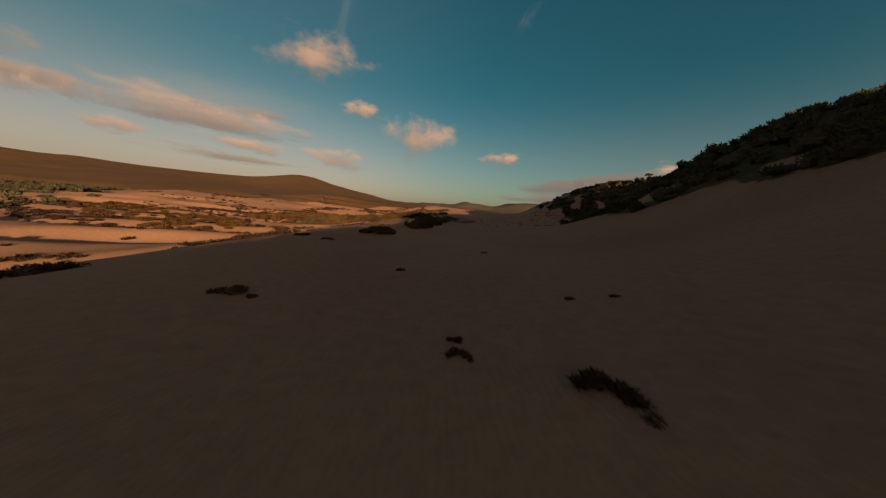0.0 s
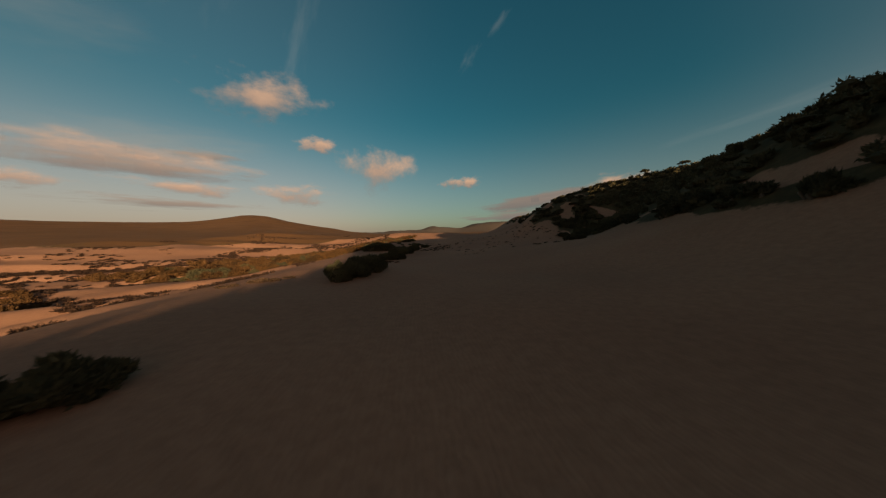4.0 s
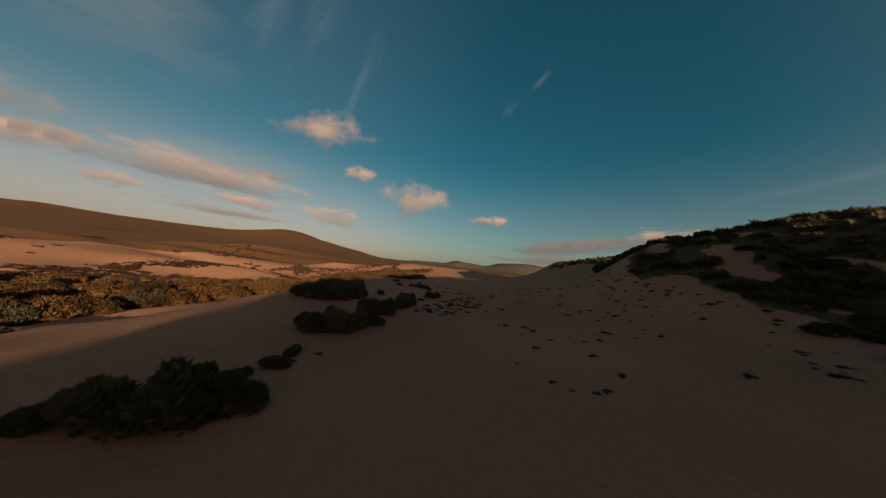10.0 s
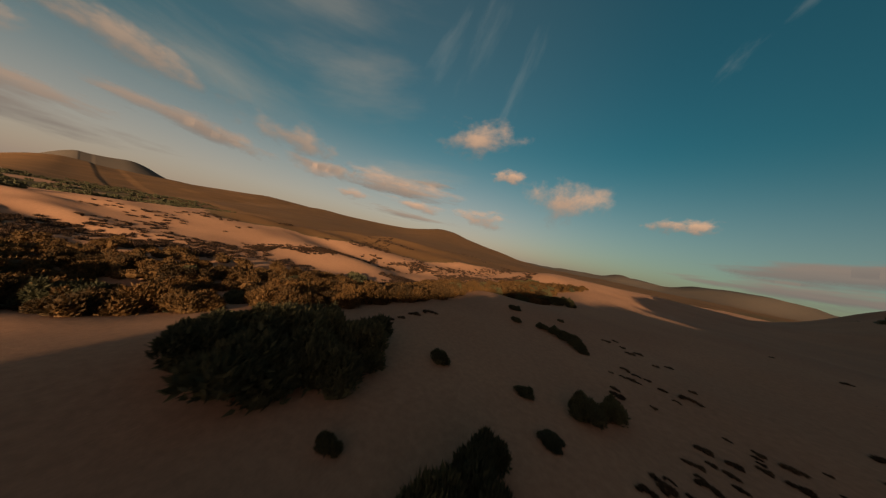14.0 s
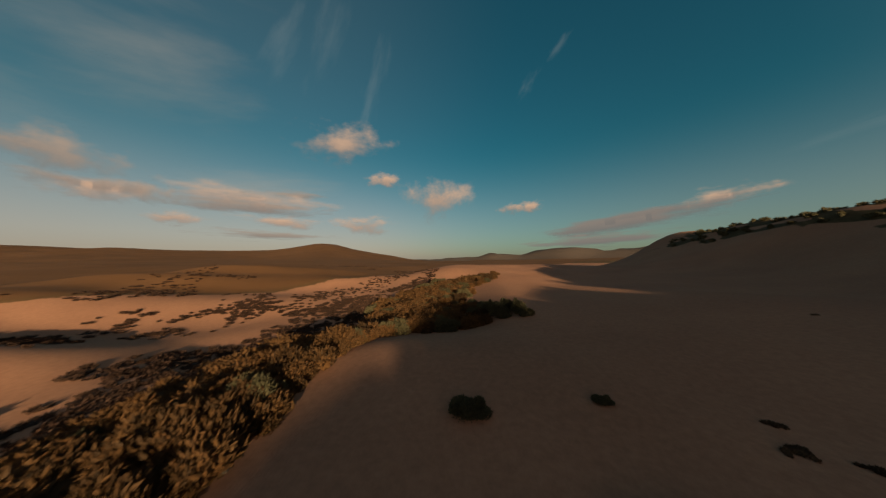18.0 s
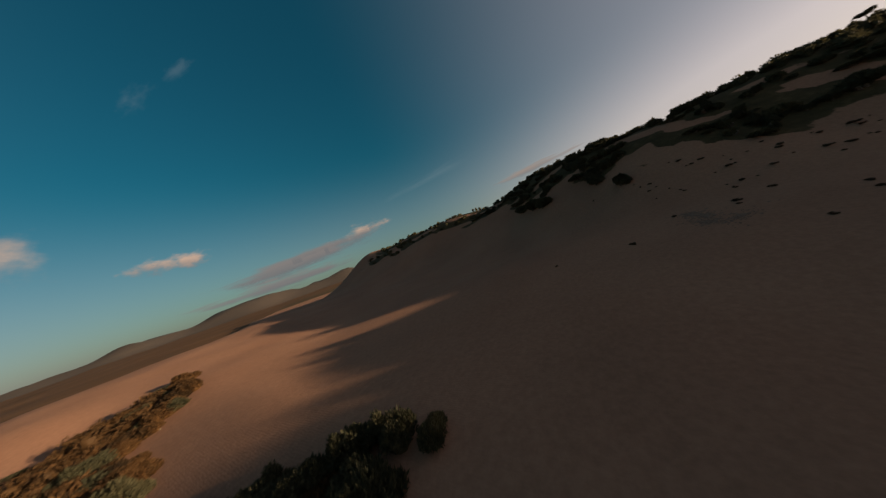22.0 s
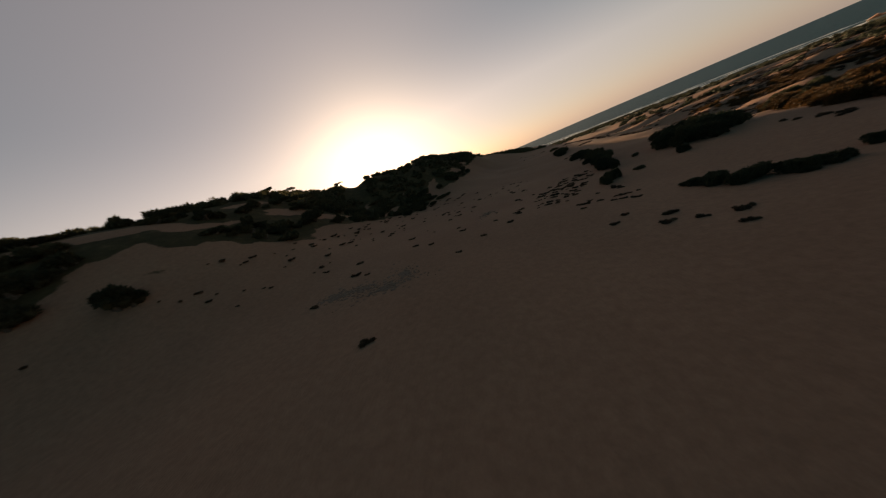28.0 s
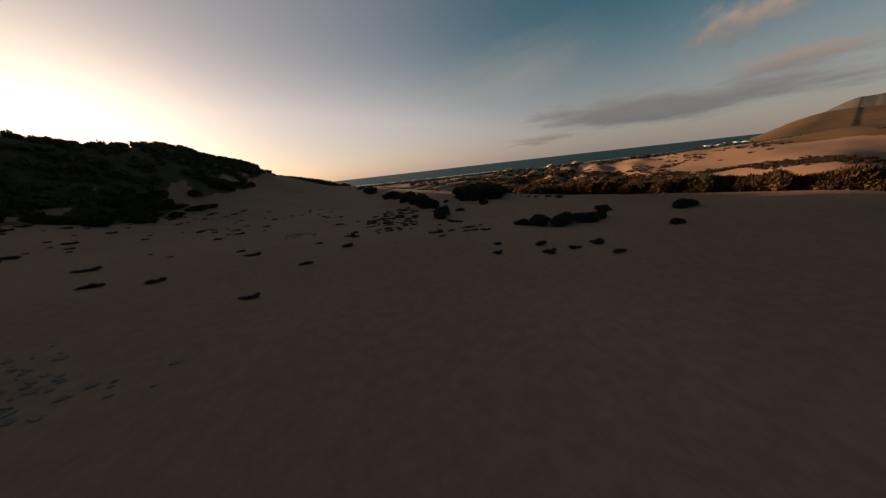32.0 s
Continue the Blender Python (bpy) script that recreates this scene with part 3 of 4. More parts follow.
def to_mesh(name, verts, faces, mat):
    me = bpy.data.meshes.new(name)
    me.from_pydata(np.asarray(verts).tolist(), [], faces.tolist() if isinstance(faces, np.ndarray) else faces)
    me.materials.append(mat)
    return me


def bush_lobes(rng, rx, ry, h, count):
    lobes = [(0, 0, h * 0.36, rx * 0.62, ry * 0.62, h * 0.58)]
    for _ in range(count):
        a, k = rng.random() * 2 * math.pi, 0.35 + 0.4 * rng.random()
        s = 0.34 + 0.22 * rng.random()
        lobes.append((math.cos(a) * rx * k, math.sin(a) * ry * k, h * (0.18 + 0.42 * rng.random()), rx * s * 0.9, ry * s * 0.9, h * (0.28 + 0.26 * rng.random())))
    return lobes


def make_bush(seed, rx, ry, h, mat, leaves, size, name="juniper_bush", label="dense dark green juniper bush half buried in sand"):
    rng = np.random.default_rng(seed)
    lobes = bush_lobes(rng, rx, ry, h, 7)
    root = new(name)
    root.empty_display_size = 0.3
    tagged(root, label, "bush")
    part("woody_base", to_mesh("woody_base", *limb_mesh(rng, lobes), BARK), root, "twisted grey woody base")
    part("inner_foliage", to_mesh("inner_foliage", *blob(rng, lobes), mat), root)
    part("crown", to_mesh("crown", *leaf_cloud(rng, lobes, leaves, size), mat), root)
    return root


def rest(ob, x, y, turn=0.0, scale=1.0, sink=0.1, flat=1.0):
    z = float(ground_z(x, y)) - sink
    m = pose(x, y, z, 0, 0, turn)
    ob.matrix_basis = m @ Matrix.Diagonal((scale, scale, scale * flat, 1))
    return ob


def put(model, x, y, turn=0.0, scale=1.0, sink=0.1, flat=1.0, group=""):
    ob = copy_thing(model, Matrix())
    rest(ob, x, y, turn, scale, sink, flat)
    if group:
        ob["group"] = group
    return ob



def scattered(name, label, category, rng, spots, lobes_of, leaves, size, mat, inner=True):
    """Many low plants that nobody would count, joined into one object. spots: x, y, width, height."""
    vs, fs, base = [], [], 0
    heights = ground_z(np.array([q[0] for q in spots]), np.array([q[1] for q in spots])) - 0.1
    for (x, y, w, h), z in zip(spots, heights):
        lobes = lobes_of(rng, w / 2, w / 2 * (0.7 + 0.5 * rng.random()), h)
        sets = [leaf_cloud(rng, lobes, leaves, size)]
        if inner:
            bv, bf = blob(rng, lobes, 0.82, 4, 7)
            sets.append((np.array(bv), np.array(bf)))
        for v, f in sets:
            vs.append(v + np.array([x, y, z]))
            fs.append(f + base)
            base += len(v)
    me = to_mesh(name, np.concatenate(vs), np.concatenate(fs), mat)
    return tagged(new(name, me), label, category, kind="stuff")


BUSHES = [make_bush(11 + k, 0.5, 0.42, 0.42, LEAF_DARK, 4600, 0.054) for k in range(4)]
WARM = [make_bush(31 + k, 0.5, 0.45, 0.40, LEAF_WARM, 3200, 0.056, "mastic_bush", "bushy olive-green mastic shrub catching warm sunlight") for k in range(4)]
SCRUB = [make_bush(51 + k, 0.5, 0.44, 0.36, LEAF_DARK, 800, 0.12, "scrub_bush", "low dark wind-cut scrub on the dune ridge") for k in range(4)]
for k, model in enumerate(BUSHES + WARM + SCRUB):      # the models stand in the scrub belt themselves
    rest(model, -36 - 3.4 * (k % 4) - 1.6 * (k // 4), 137 + 2.2 * k, 40 * k, 4.0)


def bushes(rows, group):
    """x, y, width, height of each; the bushes are models one metre wide and 0.8 high."""
    for k, (x, y, w, h) in enumerate(rows):
        put(BUSHES[k % 4], x, y, 67 * k, w, 0.12 * h, 1.15 * h / (0.46 * w), group)


bushes(((-10.0, 36.2, 3.2, 1.2), (-8.6, 37.2, 2.4, 1.1), (-11.6, 35.6, 1.9, 0.6)), "first thicket")
bushes(((-7.2, 57.2, 2.8, 1.3), (-6.2, 59.8, 3.8, 1.9), (-8.4, 61.2, 3.6, 1.7), (-5.6, 63.0, 4.4, 2.2), (-5.2, 66.2, 4.4, 2.4), (-4.9, 69.2, 3.6, 2.0)), "long thicket")
bushes(((-6.6, 90.6, 3.2, 1.8), (-4.4, 91.2, 3.8, 2.2), (-8.0, 90.0, 1.9, 1.0), (-2.6, 92.0, 2.6, 1.5), (-5.2, 92.6, 3.0, 1.7), (-4.9, 95.2, 1.8, 0.5), (-3.9, 96.9, 2.0, 0.6), (-4.0, 99.0, 1.7, 0.5)), "near bushes")
bushes(((-5.4, 104.4, 3.4, 1.9), (-3.6, 105.8, 4.4, 2.3), (-1.8, 107.8, 3.4, 1.9), (-0.4, 109.6, 2.0, 1.1), (-2.6, 115.4, 4.2, 2.2), (-0.9, 116.8, 3.8, 2.1), (-1.2, 118.4, 2.6, 1.4), (0.4, 122.4, 3.4, 2.2), (1.0, 123.8, 3.6, 2.3), (1.5, 125.8, 3.4, 2.2), (0.9, 128.2, 2.6, 1.6)), "middle bushes")
bushes(((-14.6, 122.6, 6.0, 2.6), (-11.2, 123.4, 6.4, 3.0), (-16.6, 124.6, 5.4, 2.3), (-9.2, 126.0, 5.0, 2.7), (-12.8, 127.0, 7.4, 3.2), (-15.4, 129.0, 6.0, 2.6), (-10.2, 129.4, 5.2, 2.8), (-11.6, 131.6, 5.0, 2.4)), "great thicket")
bushes(((-5.9, 135.2, 2.0, 1.1), (5.0, 137.4, 2.6, 1.5), (6.8, 139.2, 2.4, 1.3), (-4.6, 124.0, 1.2, 0.6), (3.4, 132.8, 1.8, 0.4), (1.0, 136.8, 1.6, 0.5), (-7.4, 163.4, 2.4, 0.8)), "single bushes")
bushes(((-5.2, 157.0, 2.0, 0.7), (-1.4, 158.2, 2.2, 0.7), (0.6, 157.8, 2.6, 0.9), (2.4, 156.4, 3.0, 1.1), (3.6, 154.6, 2.8, 1.0), (4.3, 153.0, 1.8, 0.6), (0.4, 165.0, 1.2, 0.4)), "bushes past the crest")
bushes(((52, 108, 4, 1.4), (49, 101, 3.6, 1.2), (46.5, 95.5, 3.4, 1.1), (44, 89, 4, 1.2), (42, 85.5, 3.2, 1.0), (78, 186, 6.4, 2.8), (81.5, 189.5, 7, 3.0), (85.5, 194, 5.6, 2.4), (63.5, 166.5, 4.4, 2.4), (70, 171, 4, 2.2), (73, 168.5, 5, 2.2)), "bushes below the ridge")

bushes(((-3.4, 192.6, 3.6, 1.7), (-1.2, 190.6, 3.4, 1.9), (0.2, 188.2, 3.2, 1.8), (0.6, 185.6, 2.2, 1.2), (-2.8, 187.6, 4.2, 2.1), (-5.6, 190.4, 4.4, 2.0), (-4.6, 195.6, 3.6, 1.6), (-7.2, 199.4, 4.0, 1.7)), "northern thicket")

# the belt of scrub between the sand and the valley
rng = np.random.default_rng(5)
IN_Y = (96, 112, 130, 138, 146, 154, 158, 167, 171, 178, 181, 184, 186, 189, 195, 200, 206, 225, 238)
IN_X = (-47, -35, -26, -21, -20, -18.5, -18, -20, -20, -18, -14, -7.5, -3.5, -3, -3.5, -7, -9, -4, 3)
OUT_X = (-88, -84, -78, -70, -62, -48, -34, -30, -30, -30, -29, -27, -25, -25, -26, -28, -30, -22, -10)


def belt_spot(k):
    y = 98 + 140 * rng.random()
    a, b = np.interp(y, IN_Y, IN_X), np.interp(y, IN_Y, OUT_X)
    return a + (b - a) * k, y


for k in range(390):
    edge = k < 150
    x, y = belt_spot(0.10 * rng.random() + 0.02 if edge else 0.1 + 0.6 * rng.random() ** 1.2)
    w = ((3.4 + 2.4 * rng.random()) if edge else (3.2 + 3.2 * rng.random())) * (0.72 if y > 174 else 0.85 if y > 148 else 1.0)
    put((BUSHES if rng.random() < (0.2 if y > 174 else 0.05) else WARM)[k % 4], x, y, 360 * rng.random(), w, 0.3, (0.75 + 0.45 * rng.random()) * (1.2 if edge else 1.0), "scrub belt")
for k in range(70):                                   # the belt goes on northwards, lower and in the shade
    y = 190 + 52 * rng.random()
    x = np.interp(y, IN_Y, IN_X) - 1 - 21 * rng.random()
    put((BUSHES if rng.random() < 0.6 else WARM)[k % 4], x, y, 360 * rng.random(), 2.2 + 2.4 * rng.random(), 0.3, 0.8 + 0.5 * rng.random(), "scrub belt")
low = lambda r, rx, ry, h: bush_lobes(r, rx, ry, h, 3)
far_spots = []
for k in range(420):
    x, y = belt_spot(0.25 + 0.70 * rng.random())
    far_spots.append((x, y, 2.6 + 3.2 * rng.random(), 1.2 + 1.0 * rng.random()))
while len(far_spots) < 640:                           # a low field of it before the pale dunes
    x, y = -56 - 66 * rng.random(), 52 + 52 * rng.random()
    if abs(y - 66 - 0.35 * (-70 - x)) < 13 + 8 * wobble(x, y, 9, 3.0):
        far_spots.append((x, y, 2.0 + 3.0 * rng.random(), 0.5 + 0.5 * rng.random()))
scattered("scrub", "golden-brown mastic scrub filling the dune valley", "scrub", rng, far_spots, low, 300, 0.30, LEAF_WARM)

# dark scrub over the ridge, the nearest bushes singly and the rest together
ridge_spots = []
while len(ridge_spots) < 2300:
    some = []
    for _ in range(1500):
        a, b, w = RIDGE[int(rng.integers(len(RIDGE)))]
        t, o = rng.random(), w * (-0.7 + 3.0 * rng.random())
        ln = math.hypot(b[1] - a[1], b[0] - a[0])
        some.append((a[0] + t * (b[0] - a[0]) - (b[1] - a[1]) / ln * o, a[1] + t * (b[1] - a[1]) + (b[0] - a[0]) / ln * o))
    cover = cover_map(np.array(some)[:, 0], np.array(some)[:, 1])
    for (x, y), c in zip(some, cover):
        in_gap = abs((x - 79.3) * 0.9135 + (y - 82.0) * 0.4067) < 4.5 and math.hypot(x - 79.3, y - 82) < 16
        if c > 0.3 + 0.3 * rng.random() and not in_gap:
            ridge_spots.append((x, y, 1.6 + 3.4 * rng.random() ** 1.5, 0.7 + 1.3 * rng.random()))
ridge_spots = ridge_spots[:2300]
ridge_spots.sort(key=lambda q: q[0] - 0.45 * q[1] + (400 if q[1] < 0 or q[1] > 220 else 0))
for k, (x, y, w, h) in enumerate(ridge_spots[:290]):
    put(SCRUB[k % 4], x, y, 360 * rng.random(), w, 0.25, h / (0.40 * w), "scrub on the ridge")
scattered("ridge_scrub", "dark wind-cut scrub covering the dune ridge", "scrub", rng, ridge_spots[290:], low, 120, 0.42, LEAF_DARK)

# wind-bent trees on the crest
TREES = ((88.8, 114.8, 1.2), (93.0, 102.5, 1.2), (83.0, 89.0, 1.1), (95.0, 154.0, 1.2), (91.5, 141.0, 0.9))


def make_tree(seed):
    r = np.random.default_rng(seed)
    root = new("wind_bent_tree")
    tagged(root, "small wind-bent pine with a flat dark crown", "tree")
    pts = [Vector((0, 0, -0.4)), Vector((0.15, 0.05, 0.6)), Vector((0.5, 0.1, 1.3)), Vector((0.9, 0.15, 1.9))]
    vs, fs = [], []
    for j, p in enumerate(pts):
        for i in range(7):
            a = 6.283 * i / 7
            vs.append((p.x + (0.15 - 0.03 * j) * math.cos(a), p.y + (0.15 - 0.03 * j) * math.sin(a), p.z))
    for j in range(3):
        for i in range(7):
            fs.append((7 * j + i, 7 * j + (i + 1) % 7, 7 * j + 7 + (i + 1) % 7, 7 * j + 7 + i))
    part("trunk", to_mesh("trunk", vs, fs, BARK), root, "leaning grey trunk")
    lobes = [(0.9 + 0.75 * r.normal(), 0.15 + 0.6 * r.normal(), 2.0 + 0.2 * r.normal(), 0.45 + 0.3 * r.random(), 0.45, 0.20 + 0.1 * r.random()) for _ in range(9)]
    part("crown", to_mesh("crown", *leaf_cloud(r, lobes, 1500, 0.22), LEAF_DARK), root)
    return root


for k, (x, y, w) in enumerate(TREES):
    rest(make_tree(120 + k), x, y, 130 * k, w, 0.1)

# low red-brown mats on the sunlit sand, and sparse scrub down to the beach
mats = []
while len(mats) < 1900:
    x, y = -22 - 190 * rng.random() ** 1.4, 8 + 320 * rng.random()
    band = 1.3 * math.exp(-((x - np.interp(y, IN_Y, OUT_X) + 11) / 12) ** 2) if 90 < y < 260 else 0.0
    if wobble(x, y, 18, 12.0) + 0.7 * wobble(x, y, 5, 13.0) + band > 0.55 and not (96 < y < 228 and x > np.interp(y, IN_Y, OUT_X) + 4):
        mats.append((x, y, 0.9 + 2.4 * rng.random() ** 2, 0.22 + 0.3 * rng.random()))
while len(mats) < 4300:                               # stripes of it on the near sand and behind the belt
    if len(mats) % 2:
        x, y = -26 - 95 * rng.random(), 8 + 92 * rng.random()
        ok = wobble(x * 0.5, y * 1.6, 7, 12.0) + 0.5 * wobble(x, y, 3, 13.0) > 0.12
    else:
        y = 100 + 140 * rng.random()
        x = np.interp(y, IN_Y, OUT_X) + 3 - 26 * rng.random()
        ok = wobble(x, y, 6, 12.0) > -0.2
    if ok:
        mats.append((x, y, 1.0 + 2.4 * rng.random() ** 2, 0.2 + 0.25 * rng.random()))
while len(mats) < 5150:                               # two dark streaks over the pale sand beyond the belt
    u, v = rng.random(), rng.normal()
    if len(mats) % 3:
        x, y = -84 + 22 * u + 3.2 * v, 150 + 62 * u + 2.0 * rng.normal()
    else:
        x, y = -66 + 30 * u + 5 * v, 205 + 60 * u + 5 * rng.normal()
    if wobble(x, y, 5, 7.0) > -0.35:
        mats.append((x, y, 0.8 + 1.8 * rng.random() ** 2, 0.2 + 0.2 * rng.random()))
scattered("low_heath", "low red-brown heath mats on the sunlit sand", "heath", rng, mats, low, 44, 0.30, HEATH)
coast = []
while len(coast) < 2200:
    x, y = 20 - 620 * rng.random(), 240 - 620 * rng.random()
    s = -(x + y) * 0.7071
    if 30 < s < 372 and (x < -60 or y < -70) and wobble(x, y, 26, 5.0) + 0.4 * wobble(x, y, 9, 6.0) > -0.5:
        coast.append((x, y, 2.5 + 4.5 * rng.random(), 1.0 + 1.4 * rng.random()))
scattered("coastal_scrub", "dark green scrub between the dunes and the beach", "scrub", rng, coast, low, 60, 0.6, LEAF_DARK)


# ---- tufts on the sand ----
def make_tuft(seed):
    r = np.random.default_rng(seed)
    lobes, bend = [], 0.5 * r.normal()
    for _ in range(11):
        q, k = 0.2 * r.normal(), 0.5 + 0.8 * r.random()
        lobes.append((q, bend * (q * q * 1.6) + 0.10 * r.normal(), 0.01, 0.11 * k, 0.09 * k, 0.10 * k * max(0.3, 1.1 - abs(q))))
    v, f = leaf_cloud(r, lobes, 620, 0.085, lift=1.1)
    bv, bf = blob(r, lobes, 0.75, 4, 7)
    me = to_mesh("beach_grass_tuft", np.concatenate([v, np.array(bv)]), np.concatenate([f, np.array(bf) + len(v)]), DRY)
    return tagged(new("beach_grass_tuft", me), "low dark tuft of dune plants in drifted sand", "grass tuft")


TUFTS = [make_tuft(71 + k) for k in range(4)]
for k, model in enumerate(TUFTS):
    rest(model, -4.5 - 1.5 * k, 83 - 0.8 * k, 30 * k, 1.4, 0.03)


def tuft(k, x, y, w, turn):
    put(TUFTS[k % 4], x, y, turn, w, 0.02, 1.0 / max(1.0, w) ** 0.5 * 1.0, "tufts on the sand")


for k, (x, y, w, turn) in enumerate(((5.6, 10.0, 0.7, 10), (0.6, 6.7, 0.7, 0), (0.7, 5.9, 0.9, -15), (-2.8, 16.0, 0.9, 20), (-9.5, 10.6, 2.2, 15), (-8.3, 10.2, 0.8, -20), (3.5, 4.2, 1.7, -40), (7.3, 9.8, 0.7, 5),
                                     (4.4, 25.3, 1.0, 0), (-17, 29, 2.6, 20), (-13, 27, 1.6, 10), (-16.6, 59.4, 4.4, 10), (-14.3, 61.4, 2.0, 5), (-19, 58, 3.0, 15),
                                     (-5.2, 84.7, 2.6, 30), (-9.7, 86.8, 1.6, 20), (-9.5, 83.7, 2.0, 25), (-5.8, 80.3, 3.0, 35))):
    tuft(k, x, y, w, turn)
for k, (x, y, w, turn) in enumerate(((-2.8, 82.4, 1.7, 35), (-2.2, 99.5, 0.9, 10), (-3.4, 97.8, 0.9, 40), (-15.2, 138.4, 1.6, 60), (-14.9, 140.4, 1.5, 50), (-15.0, 143.0, 2.3, 70), (-14.6, 145.6, 2.4, 60),
                                     (8.3, 164.4, 1.3, -20), (7.5, 162.6, 1.2, -25), (9.2, 161.8, 1.2, -30), (8.6, 151.7, 1.2, -30), (9.6, 159.4, 1.3, 10), (12.1, 156.8, 1.1, 0),
                                     (13.6, 158.4, 1.2, 20))):
    tuft(k, x, y, w, turn)
# the larger tufts strewn over the slope under the ridge
for k, (x, y, w) in enumerate(((31, 181.5, 1.0), (33, 171.5, 1.6), (40, 158.5, 0.9), (36, 150.5, 1.4), (52.5, 160, 0.8), (47, 127, 1.8), (39, 144, 1.6), (26, 152, 1.3), (46.5, 136.6, 1.2),
                               (43.7, 153.7, 1.6), (28.8, 157, 1.0), (16, 142, 1.6), (22.4, 148, 1.6), (58.9, 163, 1.5), (29.4, 147, 1.3), (20.7, 144, 1.3), (33.5, 151.4, 1.3), (51.8, 142.3, 2.0),
                               (42, 158, 1.8), (49.6, 154, 1.8), (47.6, 117.3, 1.8), (56.2, 126, 1.6), (55.3, 115.4, 2.2), (43, 164.4, 1.6), (10, 159.4, 1.4), (10.9, 161, 1.6), (7, 162.4, 1.2))):
    tuft(k, x, y, w, 37 * k % 50 - 10)
for k in range(92):                                   # the close cluster by the crest, a long patch aslant
    a, q = 6.283 * rng.random(), rng.random() ** 0.6
    u, v = 14.0 * q * math.cos(a), 4.6 * q * math.sin(a)
    tuft(k, 11.0 + 0.47 * u + 0.88 * v, 131 + 0.88 * u - 0.47 * v, 0.6 + 1.2 * rng.random() ** 2, -45 + 50 * rng.random())
for k in range(60):                                   # strewn below the ridge
    tuft(k, 14 + 32 * rng.random(), 96 + 50 * rng.random(), 0.5 + 1.3 * rng.random() ** 2, -20 + 60 * rng.random())
for k in range(90):                                   # thickest along the foot of the scrub
    y = 92 + 82 * rng.random()
    tuft(k, np.interp(y, TOE_Y, TOE_X) - 1 - 13 * rng.random() ** 1.7, y, 0.6 + 1.9 * rng.random() ** 2, -20 + 50 * rng.random())
for k in range(16):                                   # the tail of the close cluster
    tuft(k, 6 + 8 * rng.random(), 142 + 10 * rng.random(), 0.7 + 1.2 * rng.random() ** 2, -40 + 50 * rng.random())


# ---- dark litter crusts on the slope ----
def crust(x, y, rx, ry, turn, seed):
    """A thin broken sheet of sea-grass litter that lies on the sand."""
    r = np.random.default_rng(seed)
    c, s = math.cos(radians(turn)), math.sin(radians(turn))
    vs, fs = [], []
    for _ in range(int(70 * rx)):
        a, q = 6.283 * r.random(), abs(r.normal()) * 0.5
        u, v = rx * q * math.cos(a), ry * q * math.sin(a)
        lx = 0.06 + 0.26 * r.random() ** 2
        ly = lx * (0.35 + 0.5 * r.random())
        ring = []
        for k in range(7):
            b = 6.283 * k / 7
            uu, vv = u + lx * math.cos(b) * (0.7 + 0.5 * r.random()), v + ly * math.sin(b) * (0.7 + 0.5 * r.random())
            px, py = x + uu * c - vv * s, y + uu * s + vv * c
            ring.append(len(vs))
            vs.append((px, py, float(ground_z(px, py)) - 0.02))
        top = len(vs)
        for k in ring:
            px, py, pz = vs[k]
            cx, cy = x + u * c - v * s, y + u * s + v * c
            vs.append((cx + (px - cx) * 0.7, cy + (py - cy) * 0.7, pz + 0.035 + 0.03 * r.random()))
        for k in range(7):
            fs.append((ring[k], ring[(k + 1) % 7], top + (k + 1) % 7, top + k))
        fs.append(tuple(top + k for k in range(7)))
    return tagged(mesh_object("litter_crust", vs, fs, MAT_CRUST), "broken dark crust of dry sea-grass litter on sand", "litter", kind="stuff")


for k, spec in enumerate(((38.5, 162.4, 4.0, 1.8, 5), (35.6, 163.2, 4.0, 1.8, 15), (34.2, 160.6, 3.0, 1.5, -50), (41.5, 163.0, 3.4, 1.6, 10), (26.0, 137.0, 4.5, 1.6, 70))):
    crust(*spec, 90 + k)


# ---- surf and houses on the shore ----
def shore(q):
    """The distance towards the sea at which the ground meets the water, along the coast at q."""
    ss = np.arange(300, 900, 4.0)
    x, y = -(ss - q) * 0.7071, -(ss + q) * 0.7071
    return ss[np.argmax(ground_z(x, y) < SEA_LEVEL)]


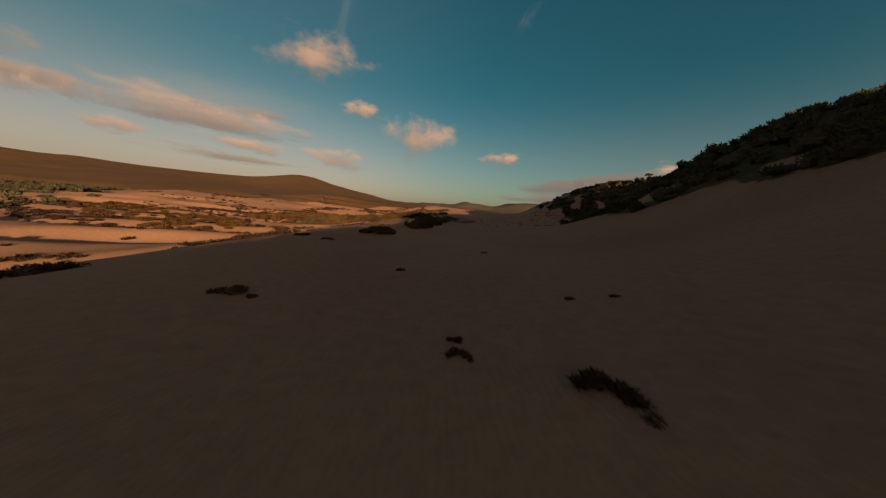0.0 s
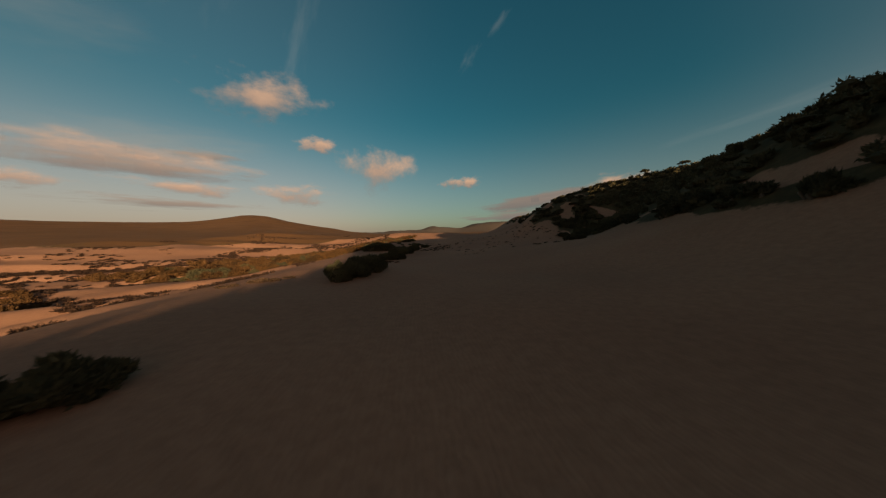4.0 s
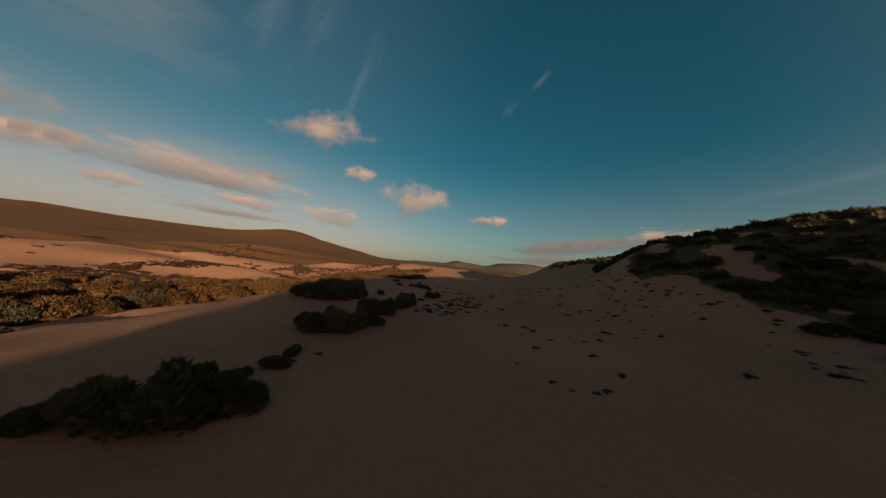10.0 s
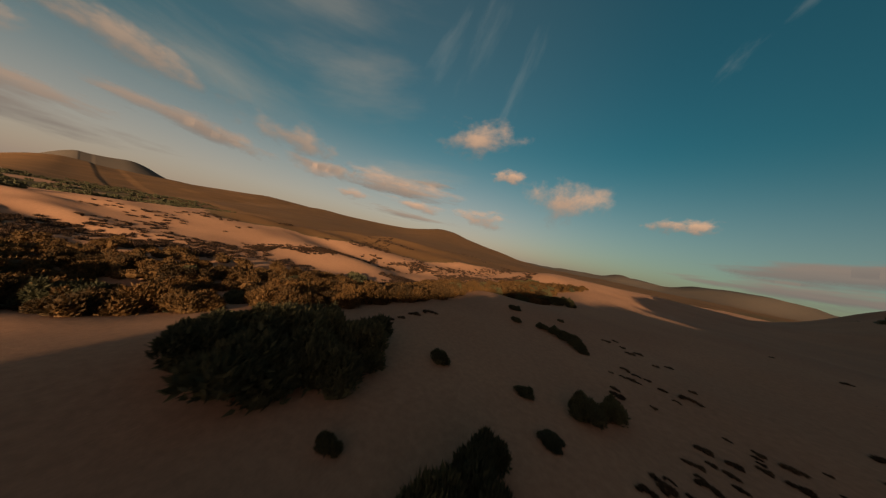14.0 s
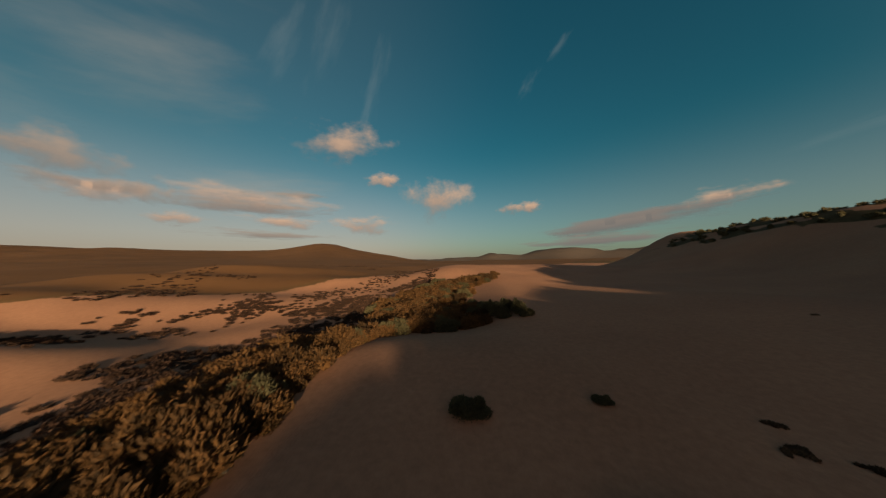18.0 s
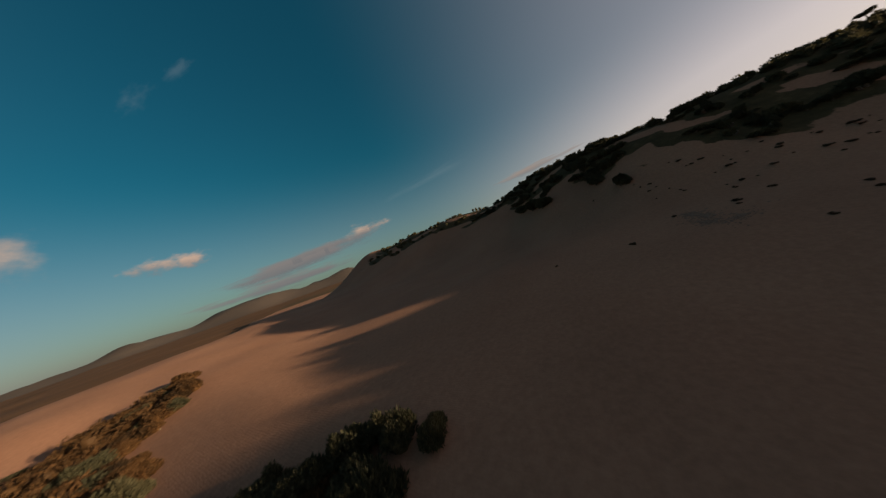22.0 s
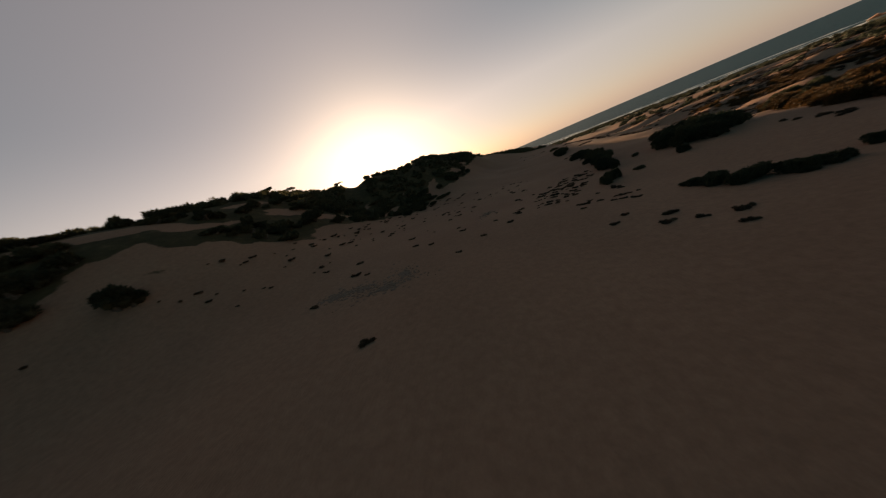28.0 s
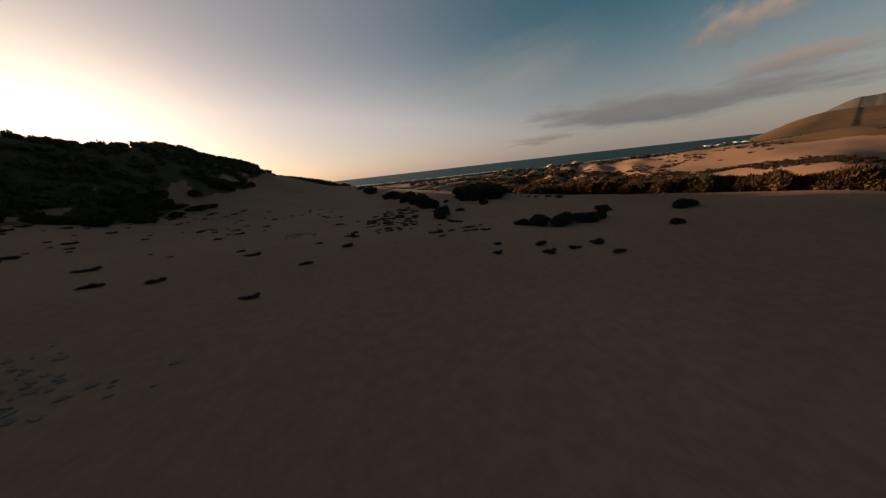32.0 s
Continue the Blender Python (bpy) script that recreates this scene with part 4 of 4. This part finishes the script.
def surf(off, wide, seed):
    r = np.random.default_rng(seed)
    vs, fs = [], []
    for k, q in enumerate(np.arange(-900, 700, 14.0)):
        s0 = shore(q) + off + 6 * math.sin(q / 37 + seed)
        w = max(0.05, wide * (0.55 + 0.6 * math.sin(q / 61 + 2.1 * seed) + 0.4 * r.normal()))
        for s, up in ((s0 - w / 2, 0.15), (s0, 0.3 + 0.05 * w), (s0 + w / 2, 0.15)):
            vs.append((-(s - q) * 0.7071, -(s + q) * 0.7071, SEA_LEVEL + up))
        if k:
            fs += [(3 * k - 3, 3 * k - 2, 3 * k + 1, 3 * k), (3 * k - 2, 3 * k - 1, 3 * k + 2, 3 * k + 1)]
    return tagged(mesh_object("surf", vs, fs, FOAM), "broken line of white surf along the beach", "surf", kind="structure")


for k, (off, wide) in enumerate(((14, 26), (50, 22), (95, 16), (150, 9))):
    surf(off, wide, k + 1)


def box(w, d, h, z0=0.0):
    return [(sx * w / 2, sy * d / 2, z0 + k * h) for k in (0, 1) for sx, sy in ((-1, -1), (1, -1), (1, 1), (-1, 1))], [(3, 2, 1, 0), (4, 5, 6, 7), (0, 1, 5, 4), (1, 2, 6, 5), (2, 3, 7, 6), (3, 0, 4, 7)]


def house(x, y, w, d, h, turn, bays):
    root = new("beach_house")
    tagged(root, "low whitewashed beach house with a tiled roof", "house")
    part("wall", to_mesh("wall", *box(w, d, h + 1.5, -1.5), WHITEWASH), root)
    o = 0.5
    rv = [(-w / 2 - o, -d / 2 - o, h), (w / 2 + o, -d / 2 - o, h), (w / 2 + o, d / 2 + o, h), (-w / 2 - o, d / 2 + o, h), (-w / 2 - o, 0, h + 0.28 * d), (w / 2 + o, 0, h + 0.28 * d)]
    part("roof", to_mesh("roof", rv, [(0, 1, 5, 4), (2, 3, 4, 5), (0, 4, 3), (1, 2, 5), (3, 2, 1, 0)], TILE), root)
    for side in (-1, 1):
        for k in range(bays):
            v, f = box(1.3, 0.16, 1.5, 1.0)
            win = part("window", to_mesh("window", v, f, WHITEWASH), root)
            win.matrix_basis = pose((k + 0.5) * w / bays - w / 2, side * (d / 2 + 0.02), 0)
            v, f = box(1.0, 0.05, 1.2, 1.15)
            pane = part("pane", to_mesh("pane", v, f, PANE), win)
            pane.matrix_basis = pose(0, side * 0.08, 0)
    rest(root, x, y, turn, 1.0, 0.0)
    return root


for x, y, w, d, h, turn, bays in ((-285, -105, 19, 8, 3.6, 40, 5), (-300, -128, 14, 8, 3.6, 45, 3), (-318, -60, 12, 8, 3.4, 50, 3), (-345, -38, 16, 8, 3.6, 42, 4)):
    house(x, y, w, d, h, turn, bays)
